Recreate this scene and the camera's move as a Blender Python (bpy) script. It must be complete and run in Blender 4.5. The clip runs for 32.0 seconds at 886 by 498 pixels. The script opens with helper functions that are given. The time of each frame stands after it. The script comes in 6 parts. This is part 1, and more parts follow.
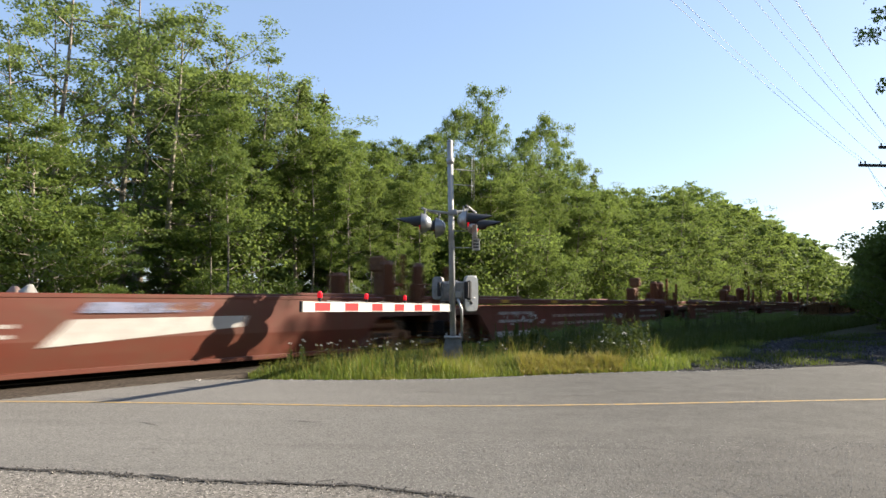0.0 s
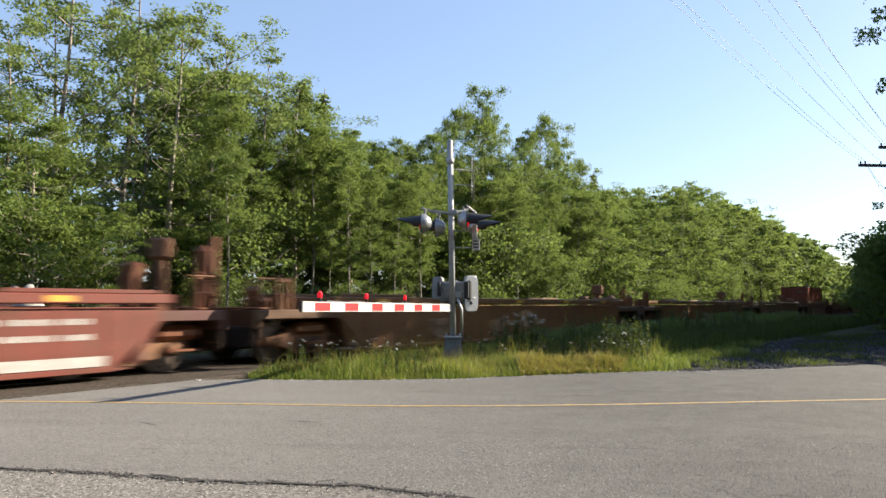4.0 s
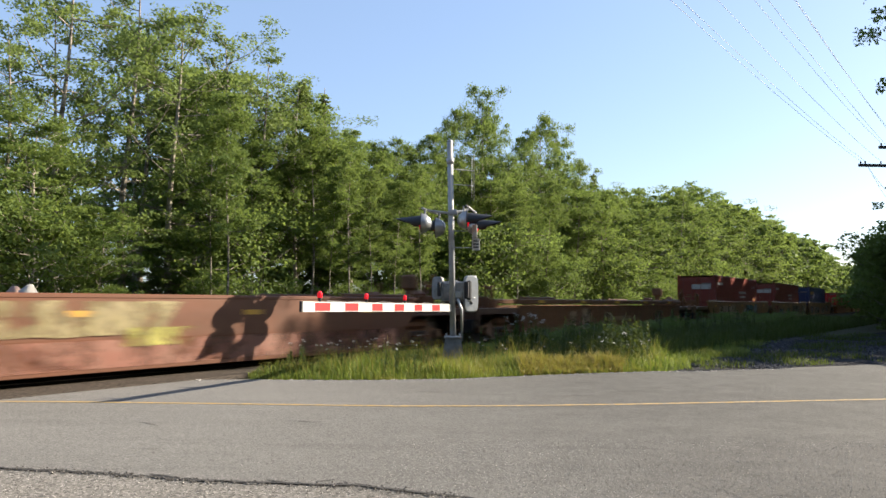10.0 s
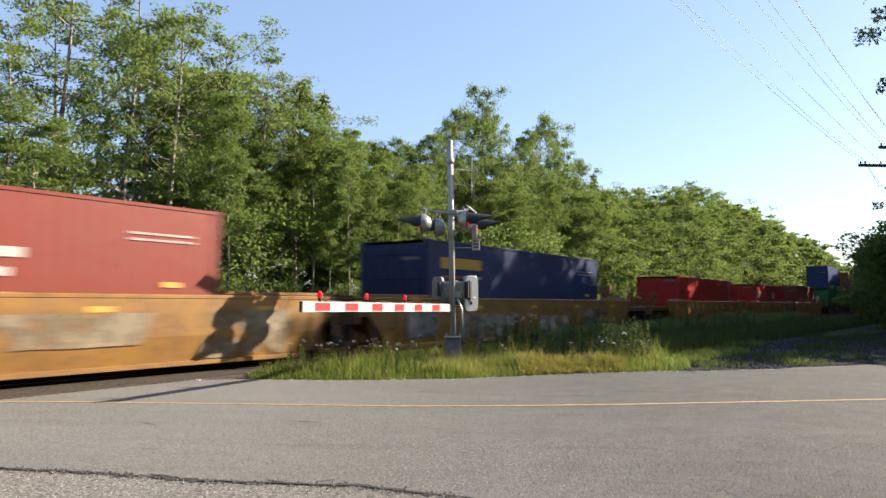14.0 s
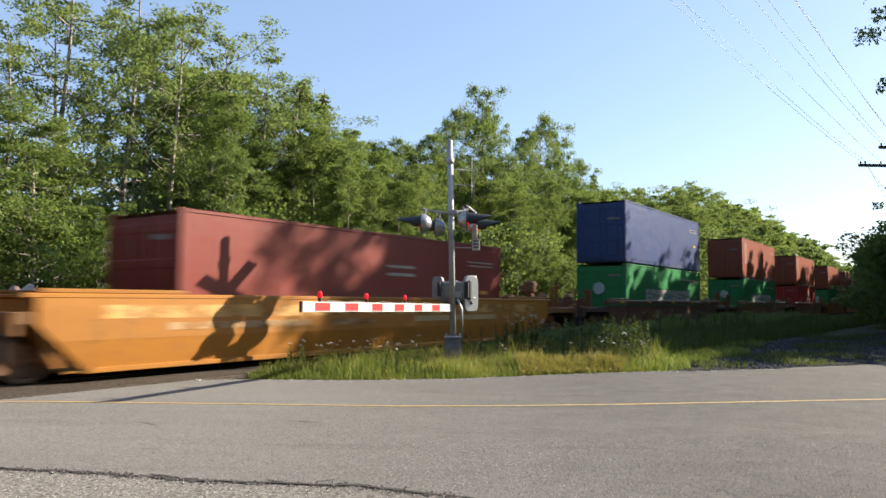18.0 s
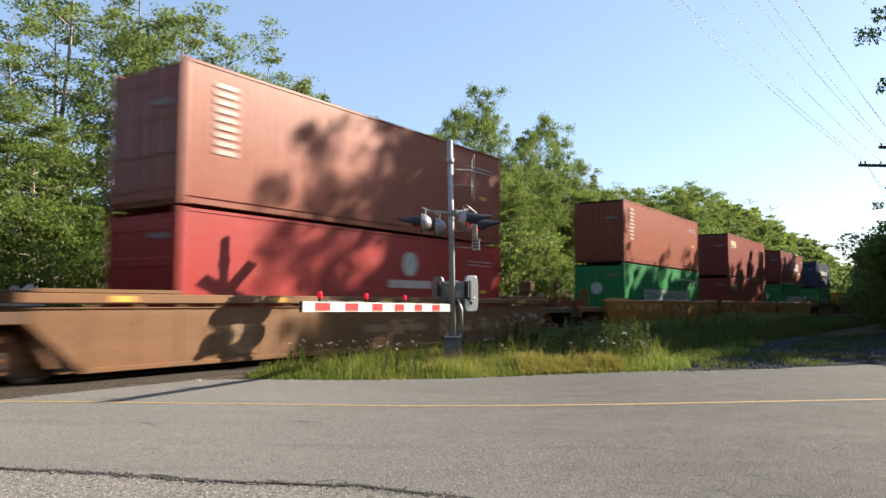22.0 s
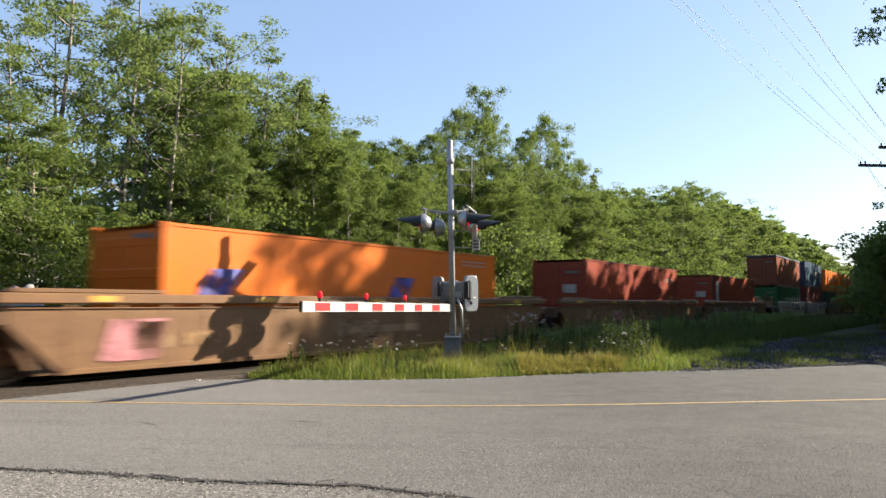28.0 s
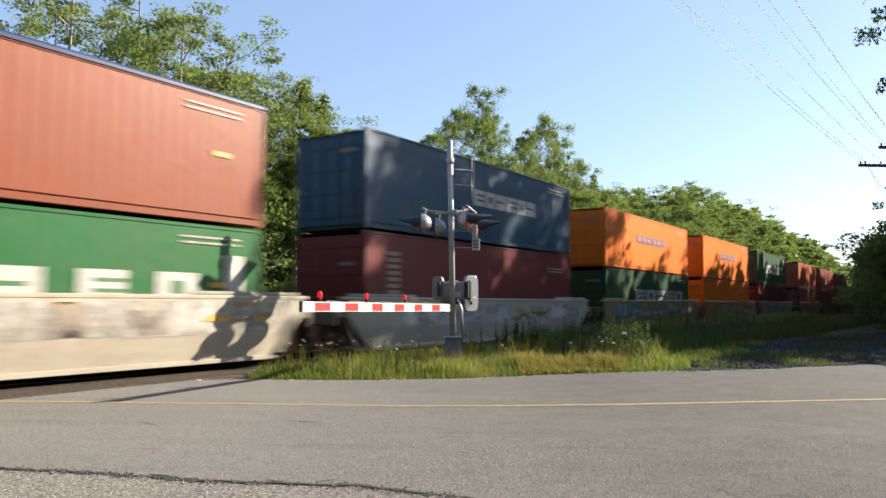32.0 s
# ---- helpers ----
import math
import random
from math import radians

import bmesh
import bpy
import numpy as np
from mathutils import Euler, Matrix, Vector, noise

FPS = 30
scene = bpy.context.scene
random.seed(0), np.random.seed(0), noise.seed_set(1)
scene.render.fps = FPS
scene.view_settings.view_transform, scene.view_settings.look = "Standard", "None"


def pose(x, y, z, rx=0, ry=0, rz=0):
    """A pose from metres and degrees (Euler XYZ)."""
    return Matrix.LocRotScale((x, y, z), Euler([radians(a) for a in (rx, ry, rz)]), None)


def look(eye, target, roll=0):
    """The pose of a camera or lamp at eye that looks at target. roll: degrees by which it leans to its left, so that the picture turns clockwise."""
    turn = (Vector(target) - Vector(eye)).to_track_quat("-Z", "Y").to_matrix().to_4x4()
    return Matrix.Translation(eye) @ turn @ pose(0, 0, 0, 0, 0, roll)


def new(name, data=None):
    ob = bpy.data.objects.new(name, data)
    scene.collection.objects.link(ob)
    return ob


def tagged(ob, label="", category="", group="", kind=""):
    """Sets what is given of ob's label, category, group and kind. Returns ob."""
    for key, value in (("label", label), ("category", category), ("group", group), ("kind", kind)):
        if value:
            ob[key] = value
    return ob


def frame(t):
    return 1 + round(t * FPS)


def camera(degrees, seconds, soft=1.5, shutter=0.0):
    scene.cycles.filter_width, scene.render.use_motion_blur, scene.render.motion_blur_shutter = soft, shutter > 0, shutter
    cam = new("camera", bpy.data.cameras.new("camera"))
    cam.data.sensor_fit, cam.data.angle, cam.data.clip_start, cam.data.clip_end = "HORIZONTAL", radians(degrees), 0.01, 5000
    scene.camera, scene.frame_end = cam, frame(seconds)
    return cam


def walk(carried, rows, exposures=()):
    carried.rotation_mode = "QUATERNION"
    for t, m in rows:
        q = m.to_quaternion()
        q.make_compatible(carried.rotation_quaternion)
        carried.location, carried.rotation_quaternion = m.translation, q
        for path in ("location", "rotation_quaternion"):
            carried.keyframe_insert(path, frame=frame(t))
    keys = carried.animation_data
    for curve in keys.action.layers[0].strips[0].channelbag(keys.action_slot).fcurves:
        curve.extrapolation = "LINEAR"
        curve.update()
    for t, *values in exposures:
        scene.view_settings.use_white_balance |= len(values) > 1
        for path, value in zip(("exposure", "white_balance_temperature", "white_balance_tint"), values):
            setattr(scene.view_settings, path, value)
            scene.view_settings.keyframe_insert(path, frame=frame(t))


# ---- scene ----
cam = camera(62.465, 32.0, soft=1.5, shutter=0.5)
EYE = (0.0, 0.0, 1.378)
VIEW = look(EYE, (0.0, 100.0, 1.378 + 7.2155), 0.283)
walk(cam, [(0.0, VIEW), (32.0, VIEW)], [(0.0, 1.7, 6700, 11), (32.0, 1.7, 6700, 11)])

# ---- plan: the track is a straight line, s runs along it away from the crossing ----
TH = 0.96924
TX, TY = math.cos(TH), math.sin(TH)
TRACK_Y = 23.297
SPEED = 17.548
NEAR = Vector((TY, -TX, 0.0))


def on_track(s, off=0.0, z=0.0):
    """A place s metres along the track, off metres from its middle towards the road."""
    return Vector((TX * s + NEAR.x * off, TRACK_Y + TY * s + NEAR.y * off, z))


def track_pose(s, off=0.0, z=0.0):
    return Matrix.Translation(on_track(s, off, z)) @ Matrix.Rotation(TH, 4, "Z")


# ---- light ----
SUN_EL, SUN_AZ = radians(26.4), math.atan2(0.933, 0.36)
world = bpy.data.worlds.new("sky")
scene.world = world
world.use_nodes = True
wn = world.node_tree
wn.nodes.clear()
sky = wn.nodes.new("ShaderNodeTexSky")
sky.sky_type = "NISHITA"
sky.sun_disc = False
sky.sun_elevation, sky.sun_rotation = SUN_EL, SUN_AZ
sky.air_density, sky.dust_density, sky.ozone_density = 1.0, 0.75, 2.3
bg = wn.nodes.new("ShaderNodeBackground")
bg.inputs["Strength"].default_value = 0.065
wo = wn.nodes.new("ShaderNodeOutputWorld")
haze = wn.nodes.new("ShaderNodeMix")
haze.data_type = "RGBA"
haze.inputs[0].default_value = 0.32
haze.inputs[7].default_value = (2.9, 4.1, 6.4, 1.0)
wn.links.new(sky.outputs[0], haze.inputs[6])
wn.links.new(haze.outputs[2], bg.inputs[0])
wn.links.new(bg.outputs[0], wo.inputs[0])
sun = new("sun", bpy.data.lights.new("sun", "SUN"))
sun.data.energy, sun.data.angle, sun.data.color = 5.0, radians(0.53), (1.0, 0.90, 0.74)
sun_way = Vector((math.sin(SUN_AZ) * math.cos(SUN_EL), math.cos(SUN_AZ) * math.cos(SUN_EL), math.sin(SUN_EL)))
sun.matrix_world = look(sun_way * 50, (0, 0, 0))


# ---- materials ----
class Mat:
    """A small node-material writer."""

    def __init__(self, name, rough=0.6, metal=0.0, spec=0.5):
        self.m = bpy.data.materials.new(name)
        self.m.use_nodes = True
        self.t = self.m.node_tree
        self.t.nodes.clear()
        self.out = self.n("ShaderNodeOutputMaterial")
        self.p = self.n("ShaderNodeBsdfPrincipled")
        self.p.inputs["Roughness"].default_value = rough
        self.p.inputs["Metallic"].default_value = metal
        self.p.inputs["Specular IOR Level"].default_value = spec
        self.link(self.p.outputs[0], self.out.inputs[0])
        tc = self.n("ShaderNodeTexCoord")
        self.obj = tc.outputs["Object"]
        self.geo = self.n("ShaderNodeNewGeometry")
        self.info = self.n("ShaderNodeObjectInfo")

    def n(self, kind):
        return self.t.nodes.new(kind)

    def link(self, a, b):
        self.t.links.new(a, b)

    def put(self, sock, v):
        if hasattr(v, "is_output"):
            self.link(v, sock)
        elif isinstance(v, (tuple, list)) and len(v) == 3 and sock.type == "RGBA":
            sock.default_value = (*v, 1.0)
        else:
            sock.default_value = v

    def noise(self, scale, detail=4.0, rough=0.6, at=None, stretch=None, kind="ShaderNodeTexNoise"):
        at = at or self.obj
        if stretch:
            mp = self.n("ShaderNodeMapping")
            mp.inputs["Scale"].default_value = stretch
            self.link(at, mp.inputs[0])
            at = mp.outputs[0]
        t = self.n(kind)
        t.inputs["Scale"].default_value = scale
        if kind == "ShaderNodeTexNoise":
            t.inputs["Detail"].default_value = detail
            t.inputs["Roughness"].default_value = rough
            self.link(at, t.inputs["Vector"])
            return t.outputs["Fac"]
        self.link(at, t.inputs["Vector"])
        return t.outputs["Distance"]

    def ramp(self, fac, lo, hi, a=0.0, b=1.0):
        r = self.n("ShaderNodeMapRange")
        r.inputs["From Min"].default_value, r.inputs["From Max"].default_value = lo, hi
        r.inputs["To Min"].default_value, r.inputs["To Max"].default_value = a, b
        self.link(fac, r.inputs["Value"])
        return r.outputs[0]

    def mix(self, fac, a, b, blend="MIX"):
        x = self.n("ShaderNodeMix")
        x.data_type, x.blend_type = "RGBA", blend
        self.put(x.inputs[0], fac)
        self.put(x.inputs[6], a)
        self.put(x.inputs[7], b)
        return x.outputs[2]

    def math(self, op, a, b=0.0):
        x = self.n("ShaderNodeMath")
        x.operation = op
        self.put(x.inputs[0], a)
        self.put(x.inputs[1], b)
        return x.outputs[0]

    def color(self, c):
        self.put(self.p.inputs["Base Color"], c)
        return self

    def rough(self, r):
        self.put(self.p.inputs["Roughness"], r)
        return self

    def bump(self, h, strength=0.3, dist=0.02):
        b = self.n("ShaderNodeBump")
        b.inputs["Strength"].default_value, b.inputs["Distance"].default_value = strength, dist
        self.link(h, b.inputs["Height"])
        self.link(b.outputs[0], self.p.inputs["Normal"])
        return self


def plain(name, col, rough=0.6, metal=0.0, var=0.25, scale=6.0, emit=0.0):
    m = Mat(name, rough, metal)
    n = m.noise(scale, 6)
    dark = tuple(c * (1 - var) for c in col)
    lite = tuple(min(1.0, c * (1 + var * 0.6)) for c in col)
    m.color(m.mix(m.ramp(n, 0.3, 0.7), dark, lite))
    m.bump(m.noise(scale * 12, 3), 0.08, 0.004)
    if emit:
        m.p.inputs["Emission Color"].default_value = (*col, 1)
        m.p.inputs["Emission Strength"].default_value = emit
    return m.m


def painted_steel(name, rust_amount, rough, spec):
    """Weathered paint: the paint colour is the object's own colour; rust patches, runs of dirt."""
    m = Mat(name, rough, 0, spec)
    base = m.info.outputs["Color"]
    big = m.noise(0.55, 5, 0.65)
    fine = m.noise(7.0, 6, 0.7)
    runs = m.noise(1.6, 4, 0.7, stretch=(2.6, 2.6, 0.22))
    c = m.mix(m.ramp(big, 0.38, 0.66, 0.0, 0.7 * rust_amount), base, m.mix(0.55, base, (0.085, 0.045, 0.026)))
    c = m.mix(m.ramp(runs, 0.5, 0.78, 0.0, 0.55 * rust_amount), c, (0.075, 0.038, 0.022))
    spots = m.math("MULTIPLY", m.ramp(fine, 0.50, 0.66), m.ramp(big, 0.38, 0.60))
    c = m.mix(m.math("MULTIPLY", spots, rust_amount), c, (0.09, 0.035, 0.016))
    c = m.mix(m.ramp(m.noise(40.0, 2), 0.3, 0.7, 0.0, 0.12), c, (0.04, 0.035, 0.03))
    m.color(c)
    m.rough(m.ramp(fine, 0.3, 0.7, rough - 0.06, rough + 0.12))
    m.bump(m.noise(2.2, 3), 0.12, 0.03)
    return m.m


M_WELL = painted_steel("weathered car paint", 1.0, 0.46, 0.3)
M_CLEAN = painted_steel("cleaner car paint", 0.4, 0.44, 0.3)
M_BOX = painted_steel("container paint", 0.22, 0.37, 0.28)
M_TRUCK = plain("brown truck grime", (0.17, 0.078, 0.036), 0.8, 0.0, 0.5, 6)
# Grime taken near black to stand in for the shade under the car ends.
M_SHADE_GRIME = plain("shade-black brake grime", (0.022, 0.017, 0.014), 0.85, 0.0, 0.4, 5)
M_WHEEL = plain("wheel steel", (0.112, 0.084, 0.07), 0.45, 0.7, 0.3, 8)
M_BLACK = plain("black rubber", (0.018, 0.018, 0.02), 0.7)
M_GALV = plain("galvanised steel", (0.36, 0.365, 0.37), 0.58, 0.3, 0.25, 5)
M_ALU = plain("brushed aluminium", (0.36, 0.365, 0.37), 0.38, 0.7, 0.15, 9)
M_HOOD = plain("black signal paint", (0.016, 0.017, 0.021), 0.5)
M_WHITE = plain("white sheeting", (0.45, 0.442, 0.42), 0.45, 0, 0.12, 5)
M_RED = plain("red sheeting", (0.434, 0.021, 0.0245), 0.38, 0, 0.1, 5)
M_LENS = plain("red lens", (0.40, 0.01, 0.015), 0.15, 0, 0.1, 30, 0.05)
M_LIT = plain("lit red lamp", (0.70, 0.012, 0.025), 0.2, 0, 0.05, 30, 0.2)
M_DECAL = Mat("decal paint", 0.5)
M_DECAL.color(M_DECAL.mix(M_DECAL.ramp(M_DECAL.noise(5.0, 6, 0.7), 0.35, 0.75, 0.0, 0.5), M_DECAL.mix(1.0, M_DECAL.info.outputs["Color"], (0.68, 0.68, 0.68), "MULTIPLY"), (0.14, 0.10, 0.08)))
M_DECAL = M_DECAL.m
M_SPRAY = Mat("sprayed paint", 0.55)
M_SPRAY.color(M_SPRAY.mix(M_SPRAY.ramp(M_SPRAY.noise(3.0, 6, 0.7), 0.35, 0.75, 0.0, 0.55), M_SPRAY.mix(1.0, M_SPRAY.info.outputs["Color"], (0.72, 0.72, 0.72), "MULTIPLY"), (0.16, 0.11, 0.075)))
M_SPRAY.put(M_SPRAY.p.inputs["Alpha"], M_SPRAY.ramp(M_SPRAY.noise(1.7, 7, 0.72), 0.40, 0.56))
M_SPRAY = M_SPRAY.m


# ---- mesh writer ----
class G:
    def __init__(self):
        self.v, self.f = [], []

    def add(self, vs, fs):
        o = len(self.v)
        self.v += [tuple(p) for p in vs]
        self.f += [tuple(i + o for i in f) for f in fs]
        return self

    def box(self, x0, x1, y0, y1, z0, z1, ch=0.0, m=None):
        cx, cy, cz = (x0 + x1) / 2, (y0 + y1) / 2, (z0 + z1) / 2
        h = (abs(x1 - x0) / 2, abs(y1 - y0) / 2, abs(z1 - z0) / 2)
        S = (-1, 1)
        vs, fs = [], []
        if ch <= 0:
            vs = [(cx + a * h[0], cy + b * h[1], cz + c * h[2]) for a in S for b in S for c in S]
            fs = [(0, 1, 3, 2), (4, 6, 7, 5), (0, 4, 5, 1), (2, 3, 7, 6), (0, 2, 6, 4), (1, 5, 7, 3)]
        else:
            ch = min(ch, 0.45 * min(h) * 2)
            idx = {}
            for a in S:
                for b in S:
                    for c in S:
                        for ax in range(3):
                            d = [h[k] - (0 if k == ax else ch) for k in range(3)]
                            idx[a, b, c, ax] = len(vs)
                            vs.append((cx + a * d[0], cy + b * d[1], cz + c * d[2]))
            for s in S:
                fs.append([idx[s, b, c, 0] for b, c in ((-1, -1), (1, -1), (1, 1), (-1, 1))])
                fs.append([idx[b, s, c, 1] for b, c in ((-1, -1), (1, -1), (1, 1), (-1, 1))])
                fs.append([idx[b, c, s, 2] for b, c in ((-1, -1), (1, -1), (1, 1), (-1, 1))])
                for r in S:
                    fs.append([idx[s, r, -1, 0], idx[s, r, 1, 0], idx[s, r, 1, 1], idx[s, r, -1, 1]])
                    fs.append([idx[s, -1, r, 0], idx[s, 1, r, 0], idx[s, 1, r, 2], idx[s, -1, r, 2]])
                    fs.append([idx[-1, s, r, 1], idx[1, s, r, 1], idx[1, s, r, 2], idx[-1, s, r, 2]])
                    for q in S:
                        fs.append([idx[s, r, q, 0], idx[s, r, q, 1], idx[s, r, q, 2]])
        if m is not None:
            vs = [m @ Vector(p) for p in vs]
        return self.add(vs, fs)

    def tube(self, pts, radii, n=8, cap=True):
        pts = [Vector(p) for p in pts]
        rings = []
        for i, p in enumerate(pts):
            d = (pts[min(i + 1, len(pts) - 1)] - pts[max(i - 1, 0)]).normalized()
            a = d.cross(Vector((0, 0, 1)) if abs(d.z) < 0.9 else Vector((1, 0, 0))).normalized()
            b = d.cross(a)
            r = radii[i] if isinstance(radii, (list, tuple)) else radii
            rings.append([p + (a * math.cos(k * 2 * math.pi / n) + b * math.sin(k * 2 * math.pi / n)) * r for k in range(n)])
        vs = [q for ring in rings for q in ring]
        fs = [(i * n + k, i * n + (k + 1) % n, (i + 1) * n + (k + 1) % n, (i + 1) * n + k) for i in range(len(pts) - 1) for k in range(n)]
        if cap:
            fs += [tuple(range(n))[::-1], tuple(range((len(pts) - 1) * n, len(pts) * n))]
        return self.add(vs, fs)

    def lathe(self, prof, n=20, m=None):
        """Turns (radius, along y) pairs about the y axis."""
        vs = [(r * math.cos(k * 2 * math.pi / n), y, r * math.sin(k * 2 * math.pi / n)) for r, y in prof for k in range(n)]
        fs = [(i * n + k, i * n + (k + 1) % n, (i + 1) * n + (k + 1) % n, (i + 1) * n + k) for i in range(len(prof) - 1) for k in range(n)]
        fs += [tuple(range(n))[::-1], tuple(range((len(prof) - 1) * n, len(prof) * n))]
        if m is not None:
            vs = [m @ Vector(p) for p in vs]
        return self.add(vs, fs)

    def plate(self, poly, y0, y1):
        """An x, z outline made solid from y0 to y1."""
        n = len(poly)
        vs = [(x, y0, z) for x, z in poly] + [(x, y1, z) for x, z in poly]
        return self.add(vs, [tuple(range(n)), tuple(range(n, 2 * n))[::-1]] + [(i, (i + 1) % n, n + (i + 1) % n, n + i) for i in range(n)])

    def mesh(self, name, mat, smooth=False, fix=True):
        me = bpy.data.meshes.new(name)
        me.from_pydata(self.v, [], self.f)
        if fix:
            bm = bmesh.new()
            bm.from_mesh(me)
            bmesh.ops.recalc_face_normals(bm, faces=bm.faces)
            bm.to_mesh(me)
            bm.free()
        if smooth:
            me.shade_smooth()
        me.materials.append(mat)
        me.update()
        return me


def part(name, g, mat, parent=None, label="", smooth=False, col=None):
    me = g if isinstance(g, bpy.types.Mesh) else g.mesh(name, mat, smooth)
    ob = new(name, me)
    ob.parent = parent
    if label:
        ob["label"] = label
    if col:
        ob.color = (*col, 1.0)
    return ob


def thing(name, label, category, m=None, group="", kind=""):
    ob = new(name)
    ob.empty_display_size = 0.2
    if m is not None:
        ob.matrix_basis = m
    return tagged(ob, label, category, group, kind)


MOVERS = []  # (thing, track place at the start, height)
AXLES = []  # (axle, its car, place along the car)

# ---- ground ----
def ground_material():
    m = Mat("grassy earth", 0.95, 0, 0.2)
    a, b = m.noise(0.25, 5), m.noise(3.5, 8, 0.7)
    c = m.mix(m.ramp(b, 0.3, 0.7), (0.022, 0.03, 0.012), (0.05, 0.055, 0.022))
    c = m.mix(m.ramp(a, 0.45, 0.65), c, (0.06, 0.05, 0.03))
    m.color(c)
    m.bump(b, 0.6, 0.05)
    return m.m


def asphalt_material(name, tone, coarse):
    m = Mat(name, 0.9, 0, 0.1)
    big, mid = m.noise(0.35, 5, 0.6, stretch=(0.35, 1.0, 1.0)), m.noise(2.3, 6, 0.7)
    grit = m.noise(62.0 / coarse, 4, 0.8)
    cell = m.n("ShaderNodeTexVoronoi")
    cell.inputs["Scale"].default_value = 82.0 / coarse
    m.link(m.obj, cell.inputs["Vector"])
    stone = cell.outputs["Distance"]
    bits = m.n("ShaderNodeSeparateColor")
    m.link(cell.outputs["Color"], bits.inputs[0])
    streak = m.noise(1.3, 5, 0.7, stretch=(0.22, 1.7, 1.0))
    c = m.mix(m.ramp(big, 0.35, 0.68), tuple(t * 0.8 for t in tone), tuple(t * 1.14 for t in tone))
    c = m.mix(m.ramp(mid, 0.4, 0.75, 0.0, 0.35), c, tuple(t * 0.6 for t in tone))
    c = m.mix(m.ramp(streak, 0.53, 0.68, 0.0, 0.62), c, tuple(t * 0.45 for t in tone))
    c = m.mix(m.ramp(grit, 0.38, 0.66, 0.0, 0.85), c, tuple(t * 1.5 for t in tone))
    c = m.mix(m.ramp(bits.outputs[0], 0.76, 0.84, 0.0, 0.42 * coarse), c, tuple(t * 2.2 for t in tone))
    c = m.mix(m.ramp(bits.outputs[1], 0.78, 0.86, 0.0, 0.5 * coarse), c, tuple(t * 0.3 for t in tone))
    c = m.mix(m.ramp(stone, 0.0, 0.45, 0.6, 0.0), c, tuple(t * 0.5 for t in tone))
    # Tone falls to about half from left to right along x, unevenly.
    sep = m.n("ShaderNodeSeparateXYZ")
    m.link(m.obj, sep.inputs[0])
    mottled = m.math("MULTIPLY", m.ramp(sep.outputs[0], -2.5, 2.5), m.ramp(mid, 0.2, 0.6, 0.6, 1.0))
    c = m.mix(m.math("MULTIPLY", mottled, 0.82), c, (0.47, 0.47, 0.47), "MULTIPLY")
    m.color(c)
    m.bump(m.math("ADD", grit, stone), 0.4, 0.005 * coarse)
    return m.m


def gravel_material(name, a, b):
    m = Mat(name, 0.95, 0, 0.0)
    v = m.n("ShaderNodeTexVoronoi")
    v.inputs["Scale"].default_value = 13.0
    m.link(m.obj, v.inputs["Vector"])
    sep = m.n("ShaderNodeSeparateColor")
    m.link(v.outputs["Color"], sep.inputs[0])
    c = m.mix(sep.outputs[0], a, b)
    c = m.mix(m.ramp(m.noise(0.8, 5), 0.4, 0.7, 0, 0.5), c, (0.06, 0.054, 0.044))
    m.color(c)
    m.bump(v.outputs["Distance"], 1.0, 0.06)
    return m.m


M_GROUND = ground_material()
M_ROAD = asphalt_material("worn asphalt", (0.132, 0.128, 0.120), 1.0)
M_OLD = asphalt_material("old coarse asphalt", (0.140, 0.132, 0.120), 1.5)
M_DIRT = asphalt_material("dirty crossing asphalt", (0.05, 0.041, 0.033), 2.0)
M_GRAVEL = gravel_material("blue grey gravel", (0.021, 0.023, 0.027), (0.065, 0.066, 0.071))
M_BALLAST = gravel_material("ballast stone", (0.0408, 0.0374, 0.034), (0.1496, 0.136, 0.1224))
M_LINE = Mat("yellow road paint", 0.7)
M_LINE.color(M_LINE.mix(M_LINE.ramp(M_LINE.noise(9.0, 8, 0.75), 0.44, 0.64), (0.36, 0.235, 0.07), (0.14, 0.13, 0.11)))
M_LINE = M_LINE.m


def sheet(name, poly, z, mat, label, thick=0.0, rag=0.0, step=0.4):
    """A flat sheet from an outline; its edge is made ragged by rag metres."""
    pts = []
    for i, a in enumerate(poly):
        b = poly[(i + 1) % len(poly)]
        d = math.dist(a, b)
        n = max(1, int(d / step)) if rag and d < 60 else 1
        for k in range(n):
            x, y = a[0] + (b[0] - a[0]) * k / n, a[1] + (b[1] - a[1]) * k / n
            w = noise.noise_vector((x * 1.7, y * 1.7, 3.1)) + noise.noise_vector((x * 6.0, y * 6.0, 1.0)) * 0.5 + noise.noise_vector((x * 23.0, y * 23.0, 2.0)) * 0.4
            pts.append((x + w.x * rag, y + w.y * rag))
    g = G()
    n = len(pts)
    g.v = [(x, y, z) for x, y in pts] + [(x, y, z - max(thick, 0.003)) for x, y in pts]
    g.f = [tuple(range(n))] + [(i, (i + 1) % n, n + (i + 1) % n, n + i) for i in range(n)]
    ob = part(name, g, mat)
    return tagged(ob, label, "ground", kind="structure")


gg = G()
rim = [-2400, -900, -400, -200] + [-120 + 240 * i / 48 for i in range(49)] + [200, 400, 900, 2400]


def ground_z(x, y):
    return -0.05 + 0.02 * noise.noise((x * 0.3, y * 0.3, 0))


K = len(rim)
gg.v = [(x, y, ground_z(x, y)) for y in rim for x in rim]
gg.f = [(j * K + i, j * K + i + 1, (j + 1) * K + i + 1, (j + 1) * K + i) for j in range(K - 1) for i in range(K - 1)]
tagged(part("ground", gg, M_GROUND), "grassy earth reaching to the horizon", "ground", kind="structure")

